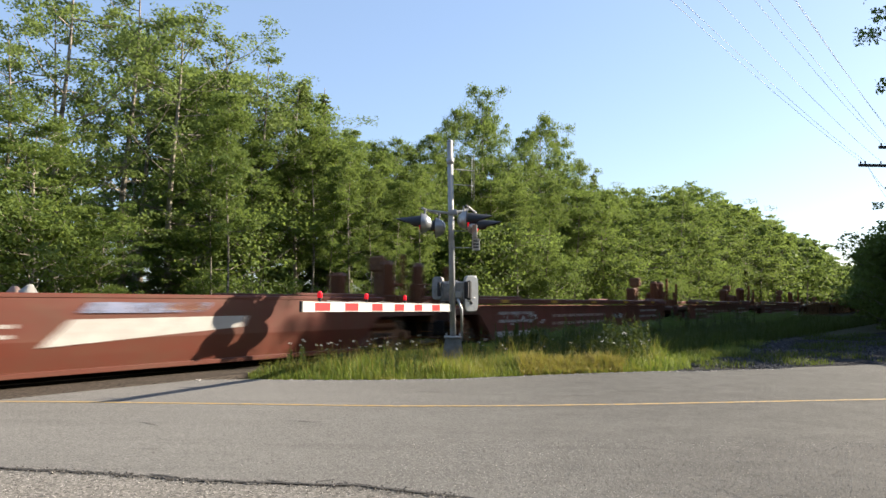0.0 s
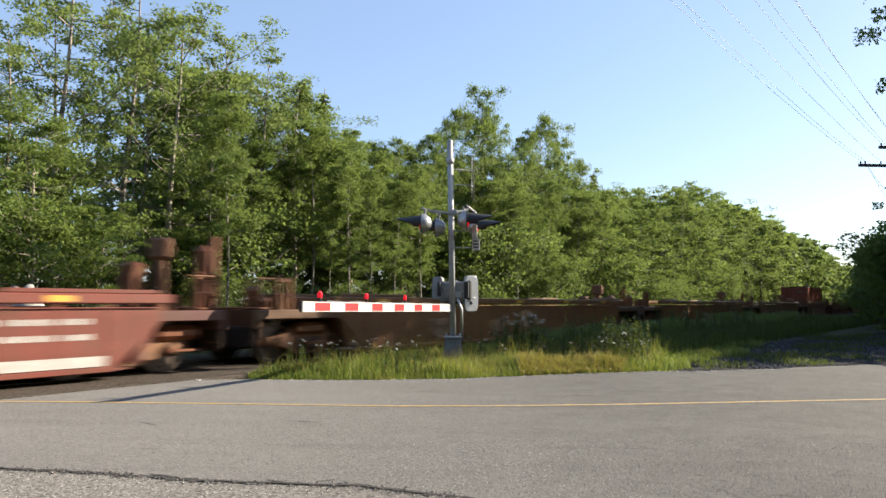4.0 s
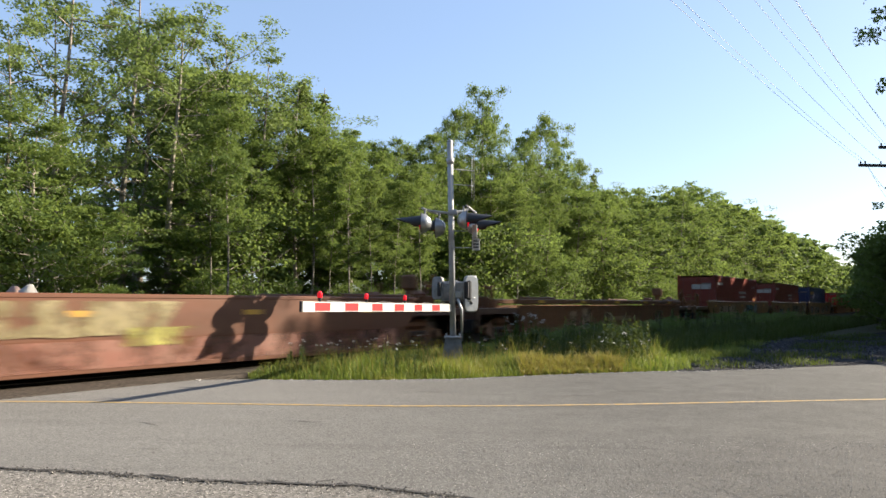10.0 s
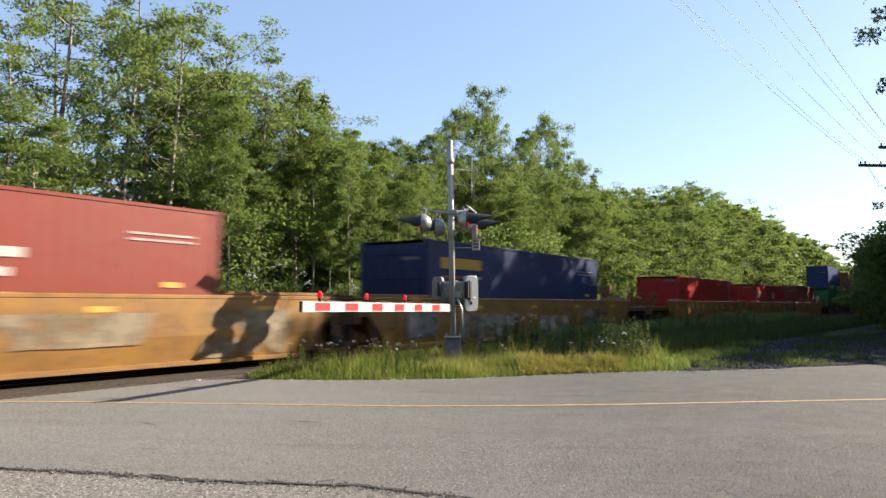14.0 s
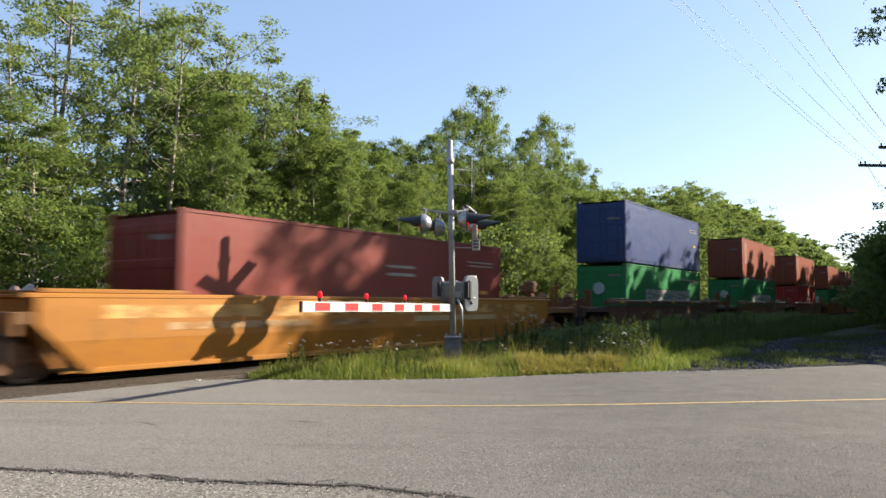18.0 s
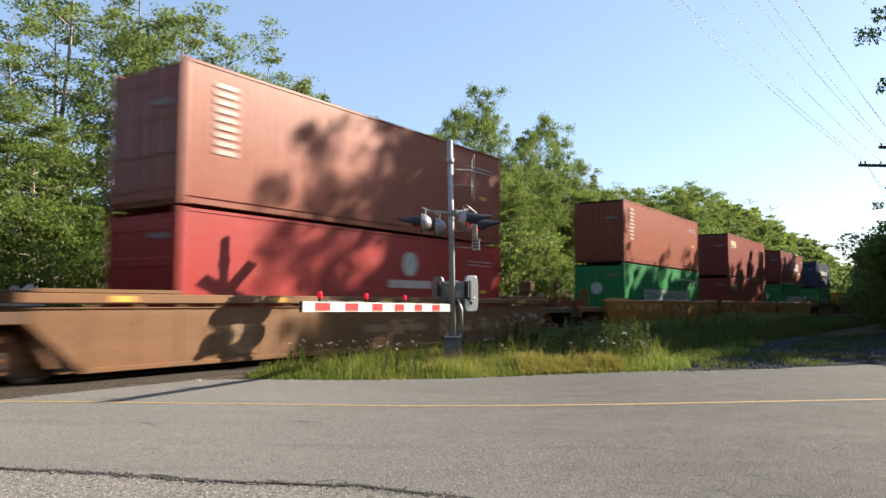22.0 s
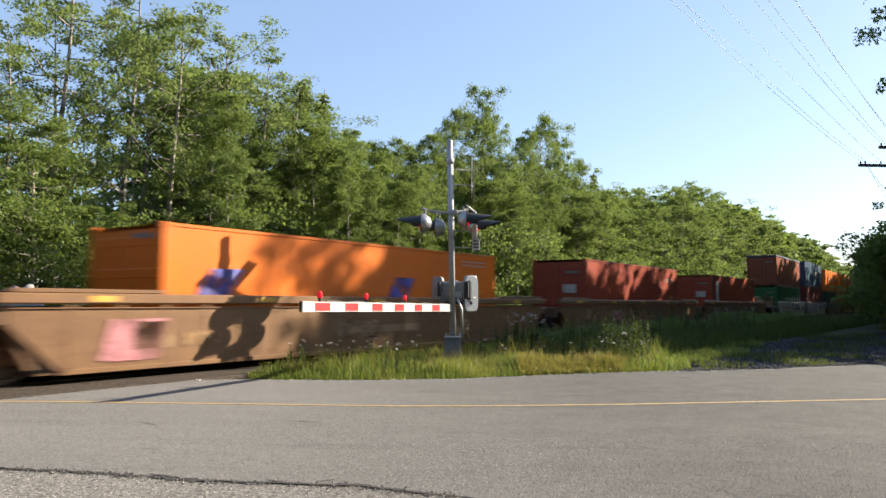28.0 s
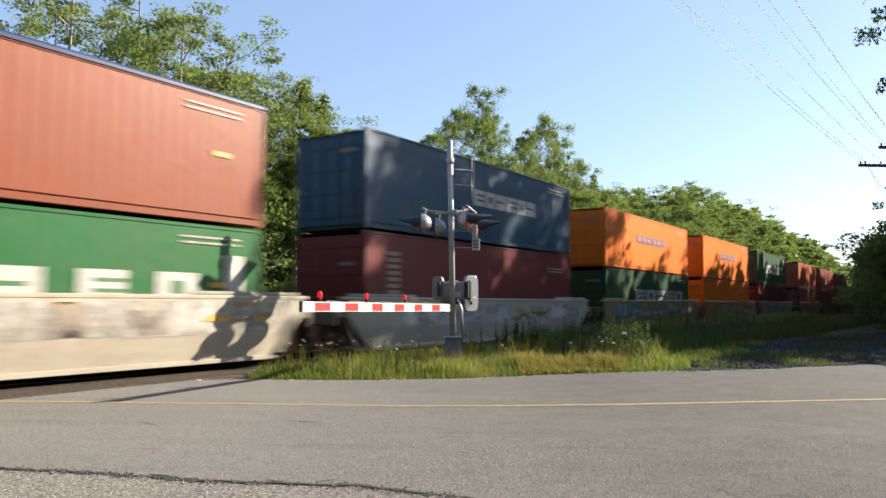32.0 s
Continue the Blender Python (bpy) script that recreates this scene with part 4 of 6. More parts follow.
for c, marks in ((547, [(-1.0, 6.4, 0.74, 1.36, WHITE_P), (0.5, 6.2, 0.76, 0.95, (0.5, 0.47, 0.42)), (1.4, 2.1, 0.76, 1.3, (0.36, 0.30, 0.24)), (3.0, 3.6, 0.76, 1.2, (0.30, 0.24, 0.2)), (-5.6, -2.2, 0.95, 1.12, (0.55, 0.33, 0.08)), (-3.2, -1.4, 0.78, 0.96, (0.7, 0.62, 0.45)), (4.4, 6.0, 0.98, 1.1, YEL_P)]),
                 (562, [(-5.0, 0.6, 0.76, 1.3, (0.55, 0.56, 0.58)), (1.0, 3.6, 0.8, 1.2, (0.52, 0.45, 0.28)), (1.4, 3.2, 0.9, 1.04, (0.2, 0.17, 0.14)), (3.8, 6.2, 0.78, 1.3, (0.6, 0.58, 0.6))]),
                 (578, [(-5.6, -2.8, 0.76, 1.3, (0.16, 0.34, 0.42)), (-2.6, 0.6, 0.8, 1.0, (0.6, 0.5, 0.36)), (1.0, 3.0, 0.8, 1.3, (0.3, 0.45, 0.45)), (3.4, 6.0, 0.76, 1.2, (0.42, 0.33, 0.2))]),
                 (594, [(-3.0, 2.0, 0.85, 1.15, (0.55, 0.52, 0.45)), (3.0, 5.0, 0.8, 1.2, (0.36, 0.27, 0.14))]),
                 (609, [(-4.0, 0.0, 0.8, 1.2, (0.3, 0.32, 0.34)), (1.0, 4.0, 0.8, 1.2, (0.4, 0.36, 0.3))])):
    for m in marks:
        stroke(MADE_CARS[c], *m, rd.uniform(-0.15, 0.25))
    reflectors(MADE_CARS[c], 6.45, -HALF_W - 0.008, 1.30)


def plate_column(b, x, z1, n, col=(0.38, 0.28, 0.25)):
    """Identification numbers set one below another, as short bars."""
    for k in range(n):
        decal(b, x, x + 0.55, z1 - 0.17 * k - 0.10, z1 - 0.17 * k, col, name="lettering")


def big_letters(b, x0, x1, n, z0, z1, col, hole, fill=0.88):
    """Broad block lettering reduced to plain notched blocks."""
    p = (x1 - x0) / n
    h = z1 - z0
    for k in range(n):
        a, w = x0 + p * k + 0.05 * p, p * fill
        block = decal(b, a, a + w, z0, z1, col, name="lettering")
        cuts = [[(0.28, 1.0, 0.30, 0.42), (0.28, 1.0, 0.62, 0.74)], [(0.32, 0.70, 0.30, 0.72)], [(0.0, 0.72, 0.44, 0.58)]][k % 3]
        for u0, u1, v0, v1 in cuts:
            decal(block, a + u0 * w, a + u1 * w, z0 + v0 * h, z0 + v1 * h, hole, name="letter_gap", proud=0.010)


def end_marks(b, h):
    end_decal(b, -0.95, -0.35, h - 0.60, h - 0.50, (0.22, 0.19, 0.18), name="lettering")


for (c, k), b in MADE_LOADS.items():
    end_marks(b, HC if k == 0 and c < 540 else STD)
    text_bars(b, 4.1, 5.5, 2.36, 0.07, 2, (0.6, 0.52, 0.48), rd)
    if c > 560:
        continue
    decal(b, 4.8, 5.2, 1.35, 1.45, YEL_P, name="warning_label")
b = MADE_LOADS[142, 0]
plate_column(b, -5.3, 2.45, 8)
for z in (1.30, 1.62):
    decal(b, 4.1, 5.1, z, z + 0.14, YEL_P, name="warning_label")
for c in (210, 230):
    b = MADE_LOADS[c, 0]
    decal(b, -5.7, -4.3, 2.28, 2.44, WHITE_P, name="lettering")
    decal(b, 0.1, 2.3, 1.78, 1.94, WHITE_P, name="lettering")
    decal(b, 0.4, 2.1, 1.48, 1.62, WHITE_P, name="lettering")
    decal(b, 0.0, 2.2, 1.16, 1.23, WHITE_P, name="lettering")
    end_decal(b, -0.9, 0.3, 2.0, 2.3, WHITE_P, name="lettering")
b = MADE_LOADS[249, 0]
decal(b, -5.4, -3.2, 2.08, 2.40, YEL_P, name="lettering")
decal(b, -5.3, -4.2, 1.80, 1.88, (0.5, 0.05, 0.04), name="lettering")
decal(b, -4.2, -3.2, 1.80, 1.88, WHITE_P, name="lettering")
plate_column(MADE_LOADS[273, 0], 4.7, 2.45, 6)
for x in (-5.6, 0.3):
    decal(MADE_LOADS[292, 0], x, x + 1.25, 1.52, 2.0, WHITE_P, name="label_panel")
text_bars(MADE_LOADS[311, 0], 0.2, 1.4, 2.1, 0.13, 2, WHITE_P, rd)
for c in (335, 358, 405, 444, 465):
    b = MADE_LOADS[c, 0]
    big_letters(b, -3.5, 3.9, 9, 1.1, 1.75, WHITE_P, GREEN)
    text_bars(b, 2.4, 5.2, 2.42, 0.12, 1, WHITE_P, rd)
    part("round_mark", G().lathe([(0.28, -0.012), (0.28, 0.012)], 24, Matrix.Translation((-6.125, 0.1, 1.75)) @ Matrix.Rotation(radians(90), 4, "Z")), M_DECAL, b, col=(0.5, 0.62, 0.56))
for c in (358, 382, 405):
    plate_column(MADE_LOADS[c, 1], -5.3, 2.55, 9)
b = MADE_LOADS[382, 0]
part("round_mark", G().lathe([(0.33, -0.008), (0.33, 0.004)], 24, Matrix.Translation((1.2, -1.22, 2.1))), M_DECAL, b, col=WHITE_P)
decal(b, 0.3, 2.2, 1.45, 1.66, (0.62, 0.5, 0.5), name="lettering")
for k in (0, 1):
    b = MADE_LOADS[424, k]
    decal(b, -5.3, -3.9, 1.98, 2.42, WHITE_P, name="label_panel")
    decal(b, -4.9, -3.95, 2.18, 2.38, YEL_P, name="label_mark", proud=0.010)
    decal(b, -5.2, -4.2, 2.03, 2.13, (0.02, 0.02, 0.03), name="label_mark", proud=0.010)
    plate_column(b, 4.75, 2.1, 4, (0.5, 0.3, 0.26))
b = MADE_LOADS[444, 1]
big_letters(b, -1.2, 3.2, 6, 1.3, 1.95, WHITE_P, (0.2, 0.05, 0.045))
for m in ((0.4, 1.6, 2.2, 2.36), (2.4, 3.8, 0.95, 1.1)):
    stroke(b, *m, WHITE_P, 0.2, -1.219)
b = MADE_LOADS[465, 1]
big_letters(b, -2.4, 2.8, 6, 1.5, 1.95, WHITE_P, (0.02, 0.04, 0.10))
big_letters(b, -1.6, 2.0, 6, 0.85, 1.2, WHITE_P, (0.02, 0.04, 0.10))
b = MADE_LOADS[486, 0]
for x in (-5.3, 0.6):
    stroke(b, x, x + 0.75, 1.2, 1.75, (0.03, 0.07, 0.5), 0.35, -1.219)
for c in (506, 525):
    end_decal(MADE_LOADS[c, 0], -0.8, -0.2, 1.5, 1.85, WHITE_P, name="label_panel")
b = MADE_LOADS[525, 0]
decal(b, -5.25, -4.55, 1.18, 2.5, WHITE_P, name="label_panel")
decal(b, -4.62, -4.52, 1.3, 2.4, (0.1, 0.1, 0.1), name="label_mark", proud=0.010)
b = MADE_LOADS[547, 0]
big_letters(b, -2.4, 5.0, 5, 1.05, 1.62, WHITE_P, DGREEN, 0.6)
decal(b, 5.15, 5.6, 1.05, 2.0, WHITE_P, name="label_panel")
b = MADE_LOADS[547, 1]
part("roof_cover", G().box(-6.15, 6.15, -1.24, 1.24, 2.50, 2.66, 0.05), plain("dark blue tarpaulin", (0.02, 0.034, 0.09), 0.35, 0, 0.3, 3), b, "dark blue tarpaulin roof")
b = MADE_LOADS[562, 1]
big_letters(b, -1.0, 3.2, 6, 1.15, 1.65, WHITE_P, (0.012, 0.045, 0.09))
plate_column(MADE_LOADS[562, 0], -5.2, 2.4, 7)
for c in (578, 594):
    big_letters(MADE_LOADS[c, 1], -2.2, 2.2, 6, 1.32, 1.66, (0.12, 0.05, 0.16), ORANGE)
big_letters(MADE_LOADS[578, 0], -2.5, 5.0, 5, 1.12, 1.72, WHITE_P, (0.012, 0.075, 0.035))
big_letters(MADE_LOADS[609, 1], -3.0, 3.4, 7, 0.9, 1.6, WHITE_P, (0.02, 0.10, 0.045))

# ---- crossing signal with its gate ----
MAST = Vector((0.235, 16.5, 0.0))
ROOT = Vector((0.16, 16.4, 1.24))
TIP = Vector((-2.11, 10.95, 1.294))
sig = thing("crossing_signal", "galvanised crossing signal mast with hooded red lamps, in grass", "signal", Matrix.Translation(MAST))
part("mast", G().tube([(0.0, 0, 0.5), (-0.09, 0, 5.03)], 0.068, 18), M_GALV, sig, smooth=True)
part("mast_cap", G().tube([(-0.09, 0, 5.03), (-0.09, 0, 5.07)], [0.075, 0.05], 18), M_ALU, sig, smooth=True)
part("mast_collar", G().tube([(-0.08, 0, 4.52), (-0.082, 0, 4.64)], 0.088, 18), M_GALV, sig, smooth=True)
g = G()
lo, hi = 0.27, 0.17
g.add([(a * lo, b * lo, -0.05) for a, b in ((-1, -1), (1, -1), (1, 1), (-1, 1))] + [(a * hi, b * hi, 0.58) for a, b in ((-1, -1), (1, -1), (1, 1), (-1, 1))], [(0, 1, 2, 3), (4, 5, 6, 7), (0, 1, 5, 4), (1, 2, 6, 5), (2, 3, 7, 6), (3, 0, 4, 7)])
part("pedestal", g, plain("weathered cast steel", (0.16, 0.165, 0.17), 0.6, 0.3, 0.4, 5), sig)
part("base_flange", G().box(-0.2, 0.2, -0.2, 0.2, 0.57, 0.61, 0.01), M_GALV, sig)
for a, b in ((-1, -1), (1, -1), (1, 1), (-1, 1)):
    part("bolt", kept("bolt", lambda: G().tube([(0, 0, 0.58), (0, 0, 0.67)], 0.022, 6).mesh("bolt", M_GALV)), None, sig).matrix_basis = Matrix.Translation((a * 0.15, b * 0.15, 0))
part("conduit", G().tube([(0.2, -0.05, 0.5), (0.19, -0.05, 1.2), (0.1, -0.05, 1.45)], 0.03, 10), M_ALU, sig, smooth=True)
part("lamp_crossarm", G().tube([(-0.69, -0.58, 3.42), (-0.53, -0.26, 3.40), (-0.37, 0.06, 3.38)], 0.026, 10).tube([(0.28, -0.31, 3.52), (0.40, 0.0, 3.48), (0.52, 0.33, 3.44)], 0.026, 10).tube([(-0.53, -0.26, 3.40), (-0.05, 0.0, 3.38), (0.40, 0.0, 3.48)], 0.03, 10), M_GALV, sig, smooth=True)
part("crossarm_clamp", G().box(-0.12, 0.1, -0.1, 0.1, 3.34, 3.46, 0.02), M_GALV, sig)


def signal_lamp(x, y, z, way, lit):
    """A hooded signal lamp: silver back, black disc and hood, red lens. way: the heading it faces."""
    head = part("lamp_housing", G().lathe([(0.03, 0.20), (0.12, 0.17), (0.19, 0.08), (0.215, 0.0), (0.215, -0.02)], 24), M_ALU, sig, "silver lamp housing", True)
    head.matrix_basis = Matrix.Translation((x, y, z)) @ Matrix.Rotation(way, 4, "Z")
    part("background_disc", G().lathe([(0.235, -0.03), (0.235, -0.012)], 28), M_HOOD, head)
    part("lens", G().lathe([(0.15, -0.03), (0.13, -0.055), (0.06, -0.07), (0.01, -0.072)], 20), M_LIT if lit else M_LENS, head, "red glass lens", True)
    g = G()
    n = 18
    prof = []
    for i in range(n + 1):
        a = math.pi * (-0.12 + 1.24 * i / n)
        prof.append((math.cos(a), math.sin(a)))
    for r in (0.17, 0.158):
        for i, (c, s) in enumerate(prof):
            ln = 0.20 + 0.36 * max(0.0, s) ** 0.7
            g.v += [(c * r, -0.03, s * r), (c * r, -0.03 - ln, s * r * 0.93 - 0.05 * max(0.0, s))]
    m = 2 * (n + 1)
    for i in range(n):
        g.f += [(2 * i, 2 * i + 2, 2 * i + 3, 2 * i + 1), (m + 2 * i, m + 2 * i + 1, m + 2 * i + 3, m + 2 * i + 2), (2 * i + 1, 2 * i + 3, m + 2 * i + 3, m + 2 * i + 1)]
    part("hood", g, M_HOOD, head, "black hood")
    part("lamp_bracket", G().tube([(0, 0.05, 0.2), (0, 0.06, 0.32)], 0.025, 8), M_GALV, head)


signal_lamp(-0.687, -0.58, 3.09, radians(-95), True)
signal_lamp(-0.377, 0.05, 3.06, radians(-98), False)
signal_lamp(0.279, -0.31, 3.19, radians(86), True)
signal_lamp(0.516, 0.32, 3.12, radians(83), True)
# crossbuck seen along its edge
for tilt in (42, -42):
    m = Matrix.Translation((0.45, 0.26, 4.24)) @ Matrix.Rotation(radians(-2.3), 4, "Z") @ Matrix.Rotation(radians(tilt), 4, "X")
    part("crossbuck_blade", G().box(-0.006 + tilt * 0.0006, 0.006 + tilt * 0.0006, -0.11, 0.11, -0.58, 0.58, 0.003, m), M_WHITE, sig, "white crossbuck board with a red edge")
part("crossbuck_bracket", G().tube([(-0.02, 0, 4.05), (0.48, 0.24, 4.05)], 0.012, 8).tube([(-0.02, 0, 4.4), (0.48, 0.24, 4.4)], 0.012, 8), M_GALV, sig)
part("sign_plate", G().box(0.43, 0.53, -0.2, 0.2, 2.82, 3.1, 0.008, pose(0, 0, 0, 0, 0, 0)), M_WHITE, sig, "small white notice plate")
part("sign_plate", G().box(0.42, 0.60, -0.02, 0.0, 2.54, 2.81, 0.008), M_WHITE, sig, "small white notice plate")
text = G()
for z in (2.60, 2.67, 2.74):
    text.box(0.45, 0.57, -0.027, -0.0205, z, z + 0.025)
part("plate_lettering", text, M_HOOD, sig)
part("plate_bracket", G().tube([(0, 0, 2.98), (0.46, 0, 2.98)], 0.01, 8).tube([(0, 0, 2.6), (0.46, 0, 2.6)], 0.01, 8), M_GALV, sig)

gate = thing("gate_mechanism", "grey gate machine with its lowered arm, bolted to the mast", "gate", Matrix.Translation(MAST))
M_CAST = plain("grey cast housing", (0.27, 0.275, 0.28), 0.55, 0.2, 0.35, 7)
machine = part("machine_frame", G().box(-0.30, 0.42, -0.33, -0.08, 1.385, 1.41, 0.008), M_CAST, gate)
machine.matrix_basis = Matrix.Translation((0.0, 0.42, 0.0))
part("machine_box", G().box(-0.27, 0.27, -0.34, -0.08, 1.40, 1.84, 0.03), M_CAST, machine)
part("machine_door", G().box(-0.23, 0.10, -0.355, -0.335, 1.45, 1.80, 0.012), M_CAST, machine)
part("weight_slot", G().box(0.25, 0.36, -0.43, -0.35, 1.45, 1.84, 0.02), M_HOOD, machine, "black slot between housing and arm")
part("weight_slot", G().box(-0.36, -0.28, -0.42, -0.35, 1.50, 1.82, 0.02), M_HOOD, machine, "black slot between housing and arm")
part("motor_cover", G().box(-0.05, 0.2, -0.40, -0.35, 1.46, 1.62, 0.02), M_GALV, machine)
part("bolt_head", G().tube([(-0.2, -0.36, 1.68), (-0.2, -0.39, 1.68)], 0.03, 10), M_ALU, machine)
for z in (1.52, 1.72):
    part("hinge", kept(("hinge", z), lambda: G().tube([(-0.245, -0.36, z - 0.03), (-0.245, -0.36, z + 0.03)], 0.014, 8).mesh("hinge", M_ALU)), None, machine)
part("door_latch", G().tube([(-0.12, -0.35, 1.56), (-0.12, -0.39, 1.56)], 0.035, 12), M_ALU, machine)
part("mast_clamp", G().box(-0.11, 0.11, -0.1, 0.1, 1.80, 1.87, 0.02), M_ALU, machine)
part("mast_clamp", G().box(-0.11, 0.11, -0.1, 0.1, 1.40, 1.47, 0.02), M_ALU, machine)


def shield(x, z0, z1, d):
    """A rounded side arm that carries the counterweight."""
    g = G()
    n = 24
    pts = []
    for i in range(n):
        a = 2 * math.pi * i / n
        c, s = math.cos(a), math.sin(a)
        pts.append((d * math.copysign(abs(c) ** 0.45, c), (z0 + z1) / 2 + (z1 - z0) / 2 * math.copysign(abs(s) ** 0.45, s)))
    for xx in (x - 0.05, x - 0.03, x + 0.03, x + 0.05):
        k = 0.94 if abs(xx - x) > 0.04 else 1.0
        turn = Matrix.Translation((x, -0.22, 0)) @ Matrix.Rotation(radians(-58 if x > 0 else 52), 4, "Z")
        g.v += [turn @ Vector((xx - x, p * k, (z0 + z1) / 2 + (q - (z0 + z1) / 2) * k)) for p, q in pts]
    for j in range(3):
        g.f += [(j * n + i, j * n + (i + 1) % n, (j + 1) * n + (i + 1) % n, (j + 1) * n + i) for i in range(n)]
    g.f += [tuple(range(n)), tuple(range(3 * n, 4 * n))]
    return g


part("support_arm", shield(0.40, 1.14, 1.98, 0.19), M_ALU, machine, "light grey counterweight arm")
part("support_arm", shield(-0.34, 1.42, 1.95, 0.15), M_CAST, machine, "light grey counterweight arm")
part("counterweight", G().box(0.30, 0.42, -0.36, -0.1, 1.42, 1.86, 0.03), M_HOOD, machine)
part("counterweight", G().box(-0.33, -0.28, -0.3, -0.12, 1.52, 1.84, 0.02), M_HOOD, machine)
part("main_shaft", G().tube([(-0.4, -0.2, 1.46), (0.5, -0.2, 1.46)], 0.035, 12), M_GALV, machine, smooth=True)
part("arm_bracket", G().box(-0.3, 0.45, -0.3, -0.1, 1.32, 1.38, 0.02), M_HOOD, machine)
arm_v = TIP - ROOT
arm_m = Matrix.Translation(ROOT - MAST) @ arm_v.to_track_quat("X", "Z").to_matrix().to_4x4()
L_ARM = arm_v.length
cuts = [0.0, 0.106, 0.177, 0.263, 0.326, 0.408, 0.477, 0.561, 0.629, 0.713, 0.788, 0.867, 0.943, 1.0]
arm = part("gate_arm", G().box(-0.1, L_ARM - 0.01, -0.0205, 0.0205, -0.079, 0.079, 0.006, arm_m), M_WHITE, gate, "white gate arm with red stripes")
for k in range(13):
    red = k % 2 == 1
    part("red_stripe" if red else "white_stripe", G().box(cuts[k] * L_ARM, cuts[k + 1] * L_ARM, -0.021 - 0.003 * red, 0.021 + 0.003 * red, -0.08 if not red else -0.064, 0.08 if not red else 0.064, 0.003, arm_m), M_RED if red else M_WHITE, arm)
part("arm_end_cap", G().box(L_ARM - 0.01, L_ARM + 0.03, -0.022, 0.022, -0.08, 0.08, 0.004, arm_m), M_HOOD, arm)
part("arm_cable", G().tube([arm_m @ Vector((0.1 + (L_ARM - 0.8) * i / 16, 0, 0.085 + 0.012 * math.sin(i * 2.1))) for i in range(17)], 0.009, 6), M_HOOD, arm)
for u, r in ((0.395, 0.034), (0.66, 0.036), (0.915, 0.04)):
    p = arm_m @ Vector((u * L_ARM, 0, 0.09))
    lamp = part("gate_lamp", G().tube([p + Vector((0, 0, -0.02)), p + Vector((0, 0, 0.05))], 0.022, 8).box(p.x - 0.03, p.x + 0.03, p.y - 0.03, p.y + 0.03, p.z + 0.03, p.z + 0.05, 0.006), M_HOOD, arm)
    part("lamp_lens", G().tube([p + Vector((0, 0, 0.05)), p + Vector((0, 0, 0.06)), p + Vector((0, 0, 0.12)), p + Vector((0, 0, 0.145)), p + Vector((0, 0, 0.155))], [r * 0.8, r, r, r * 0.7, r * 0.2], 14), M_LIT, lamp, "red lamp lens", True)

# ---- utility pole and its wires ----
M_WOOD = plain("weathered pole wood", (0.1056, 0.0825, 0.066), 0.9, 0, 0.35, 6)
M_WIRE = plain("dull aluminium wire", (0.42, 0.44, 0.48), 0.9)
POLE = Vector((21.72, 35.0, 0.0))
pole = thing("utility_pole", "weathered wooden utility pole with a long and a short crossarm", "utility pole", Matrix.Translation(POLE))
part("pole_shaft", G().tube([(0, 0, -0.1), (0, 0, 10.2)], [0.16, 0.11], 12), M_WOOD, pole, smooth=True)
AX = Vector((-1.0, -0.08, 0.0)).normalized()
WIRES = []
for z, half, offs in ((8.05, 1.68, (-1.58, -1.35, -0.55, 0.55, 1.15)), (8.95, 0.62, (-0.5, 0.5))):
    ca = part("crossarm", G().box(-half, half, -0.055, 0.055, z - 0.07, z + 0.07, 0.01, Matrix.Rotation(math.atan2(AX.y, AX.x), 4, "Z")), M_WOOD, pole)
    for o in offs:
        p = AX * -o
        part("insulator", G().tube([(p.x, p.y, z + 0.07), (p.x, p.y, z + 0.12), (p.x, p.y, z + 0.15), (p.x, p.y, z + 0.2)], [0.018, 0.045, 0.03, 0.04], 10), M_HOOD, ca)
        WIRES.append((POLE + p + Vector((0, 0, z + 0.2)), o))
for p, o in WIRES:
    far = p + Vector((-36.5, -48.0, 0.2))
    pts = [p.lerp(far, i / 14) - Vector((0, 0, 0.85 * 4 * (i / 14) * (1 - i / 14))) for i in range(15)]
    tagged(part("power_line", G().tube(pts, 0.0052, 5), M_WIRE), "thin grey overhead power line", "wire", "overhead wires")
for o in (-0.9, -0.3):
    p = POLE + AX * 1.2 + Vector((0, 0, 7.95))
    far = p + Vector((28 + 3 * o, 33, -1.0))
    pts = [p.lerp(far, i / 10) - Vector((0, 0, 1.1 * 4 * (i / 10) * (1 - i / 10))) for i in range(11)]
    tagged(part("power_line", G().tube(pts, 0.007, 5), M_WIRE), "thin grey overhead power line", "wire", "overhead wires")


# ---- trees ----
def leaf_material(name, a, b, c):
    m = Mat(name, 0.62, 0, 0.16)
    rn = m.geo.outputs["Random Per Island"]
    col = m.mix(rn, a, b)
    col = m.mix(m.ramp(m.noise(0.35, 3), 0.4, 0.65), col, c)
    col = m.mix(m.ramp(m.info.outputs["Random"], 0.0, 1.0, 0.0, 0.35), col, m.mix(0.5, b, (0.10, 0.115, 0.02)))
    m.color(col)
    tr = m.n("ShaderNodeBsdfTranslucent")
    m.link(m.mix(0.5, col, (0.245, 0.32, 0.065)), tr.inputs[0])
    mx = m.n("ShaderNodeMixShader")
    mx.inputs[0].default_value = 0.46
    m.link(m.p.outputs[0], mx.inputs[1])
    m.link(tr.outputs[0], mx.inputs[2])
    m.link(mx.outputs[0], m.out.inputs[0])
    return m.m


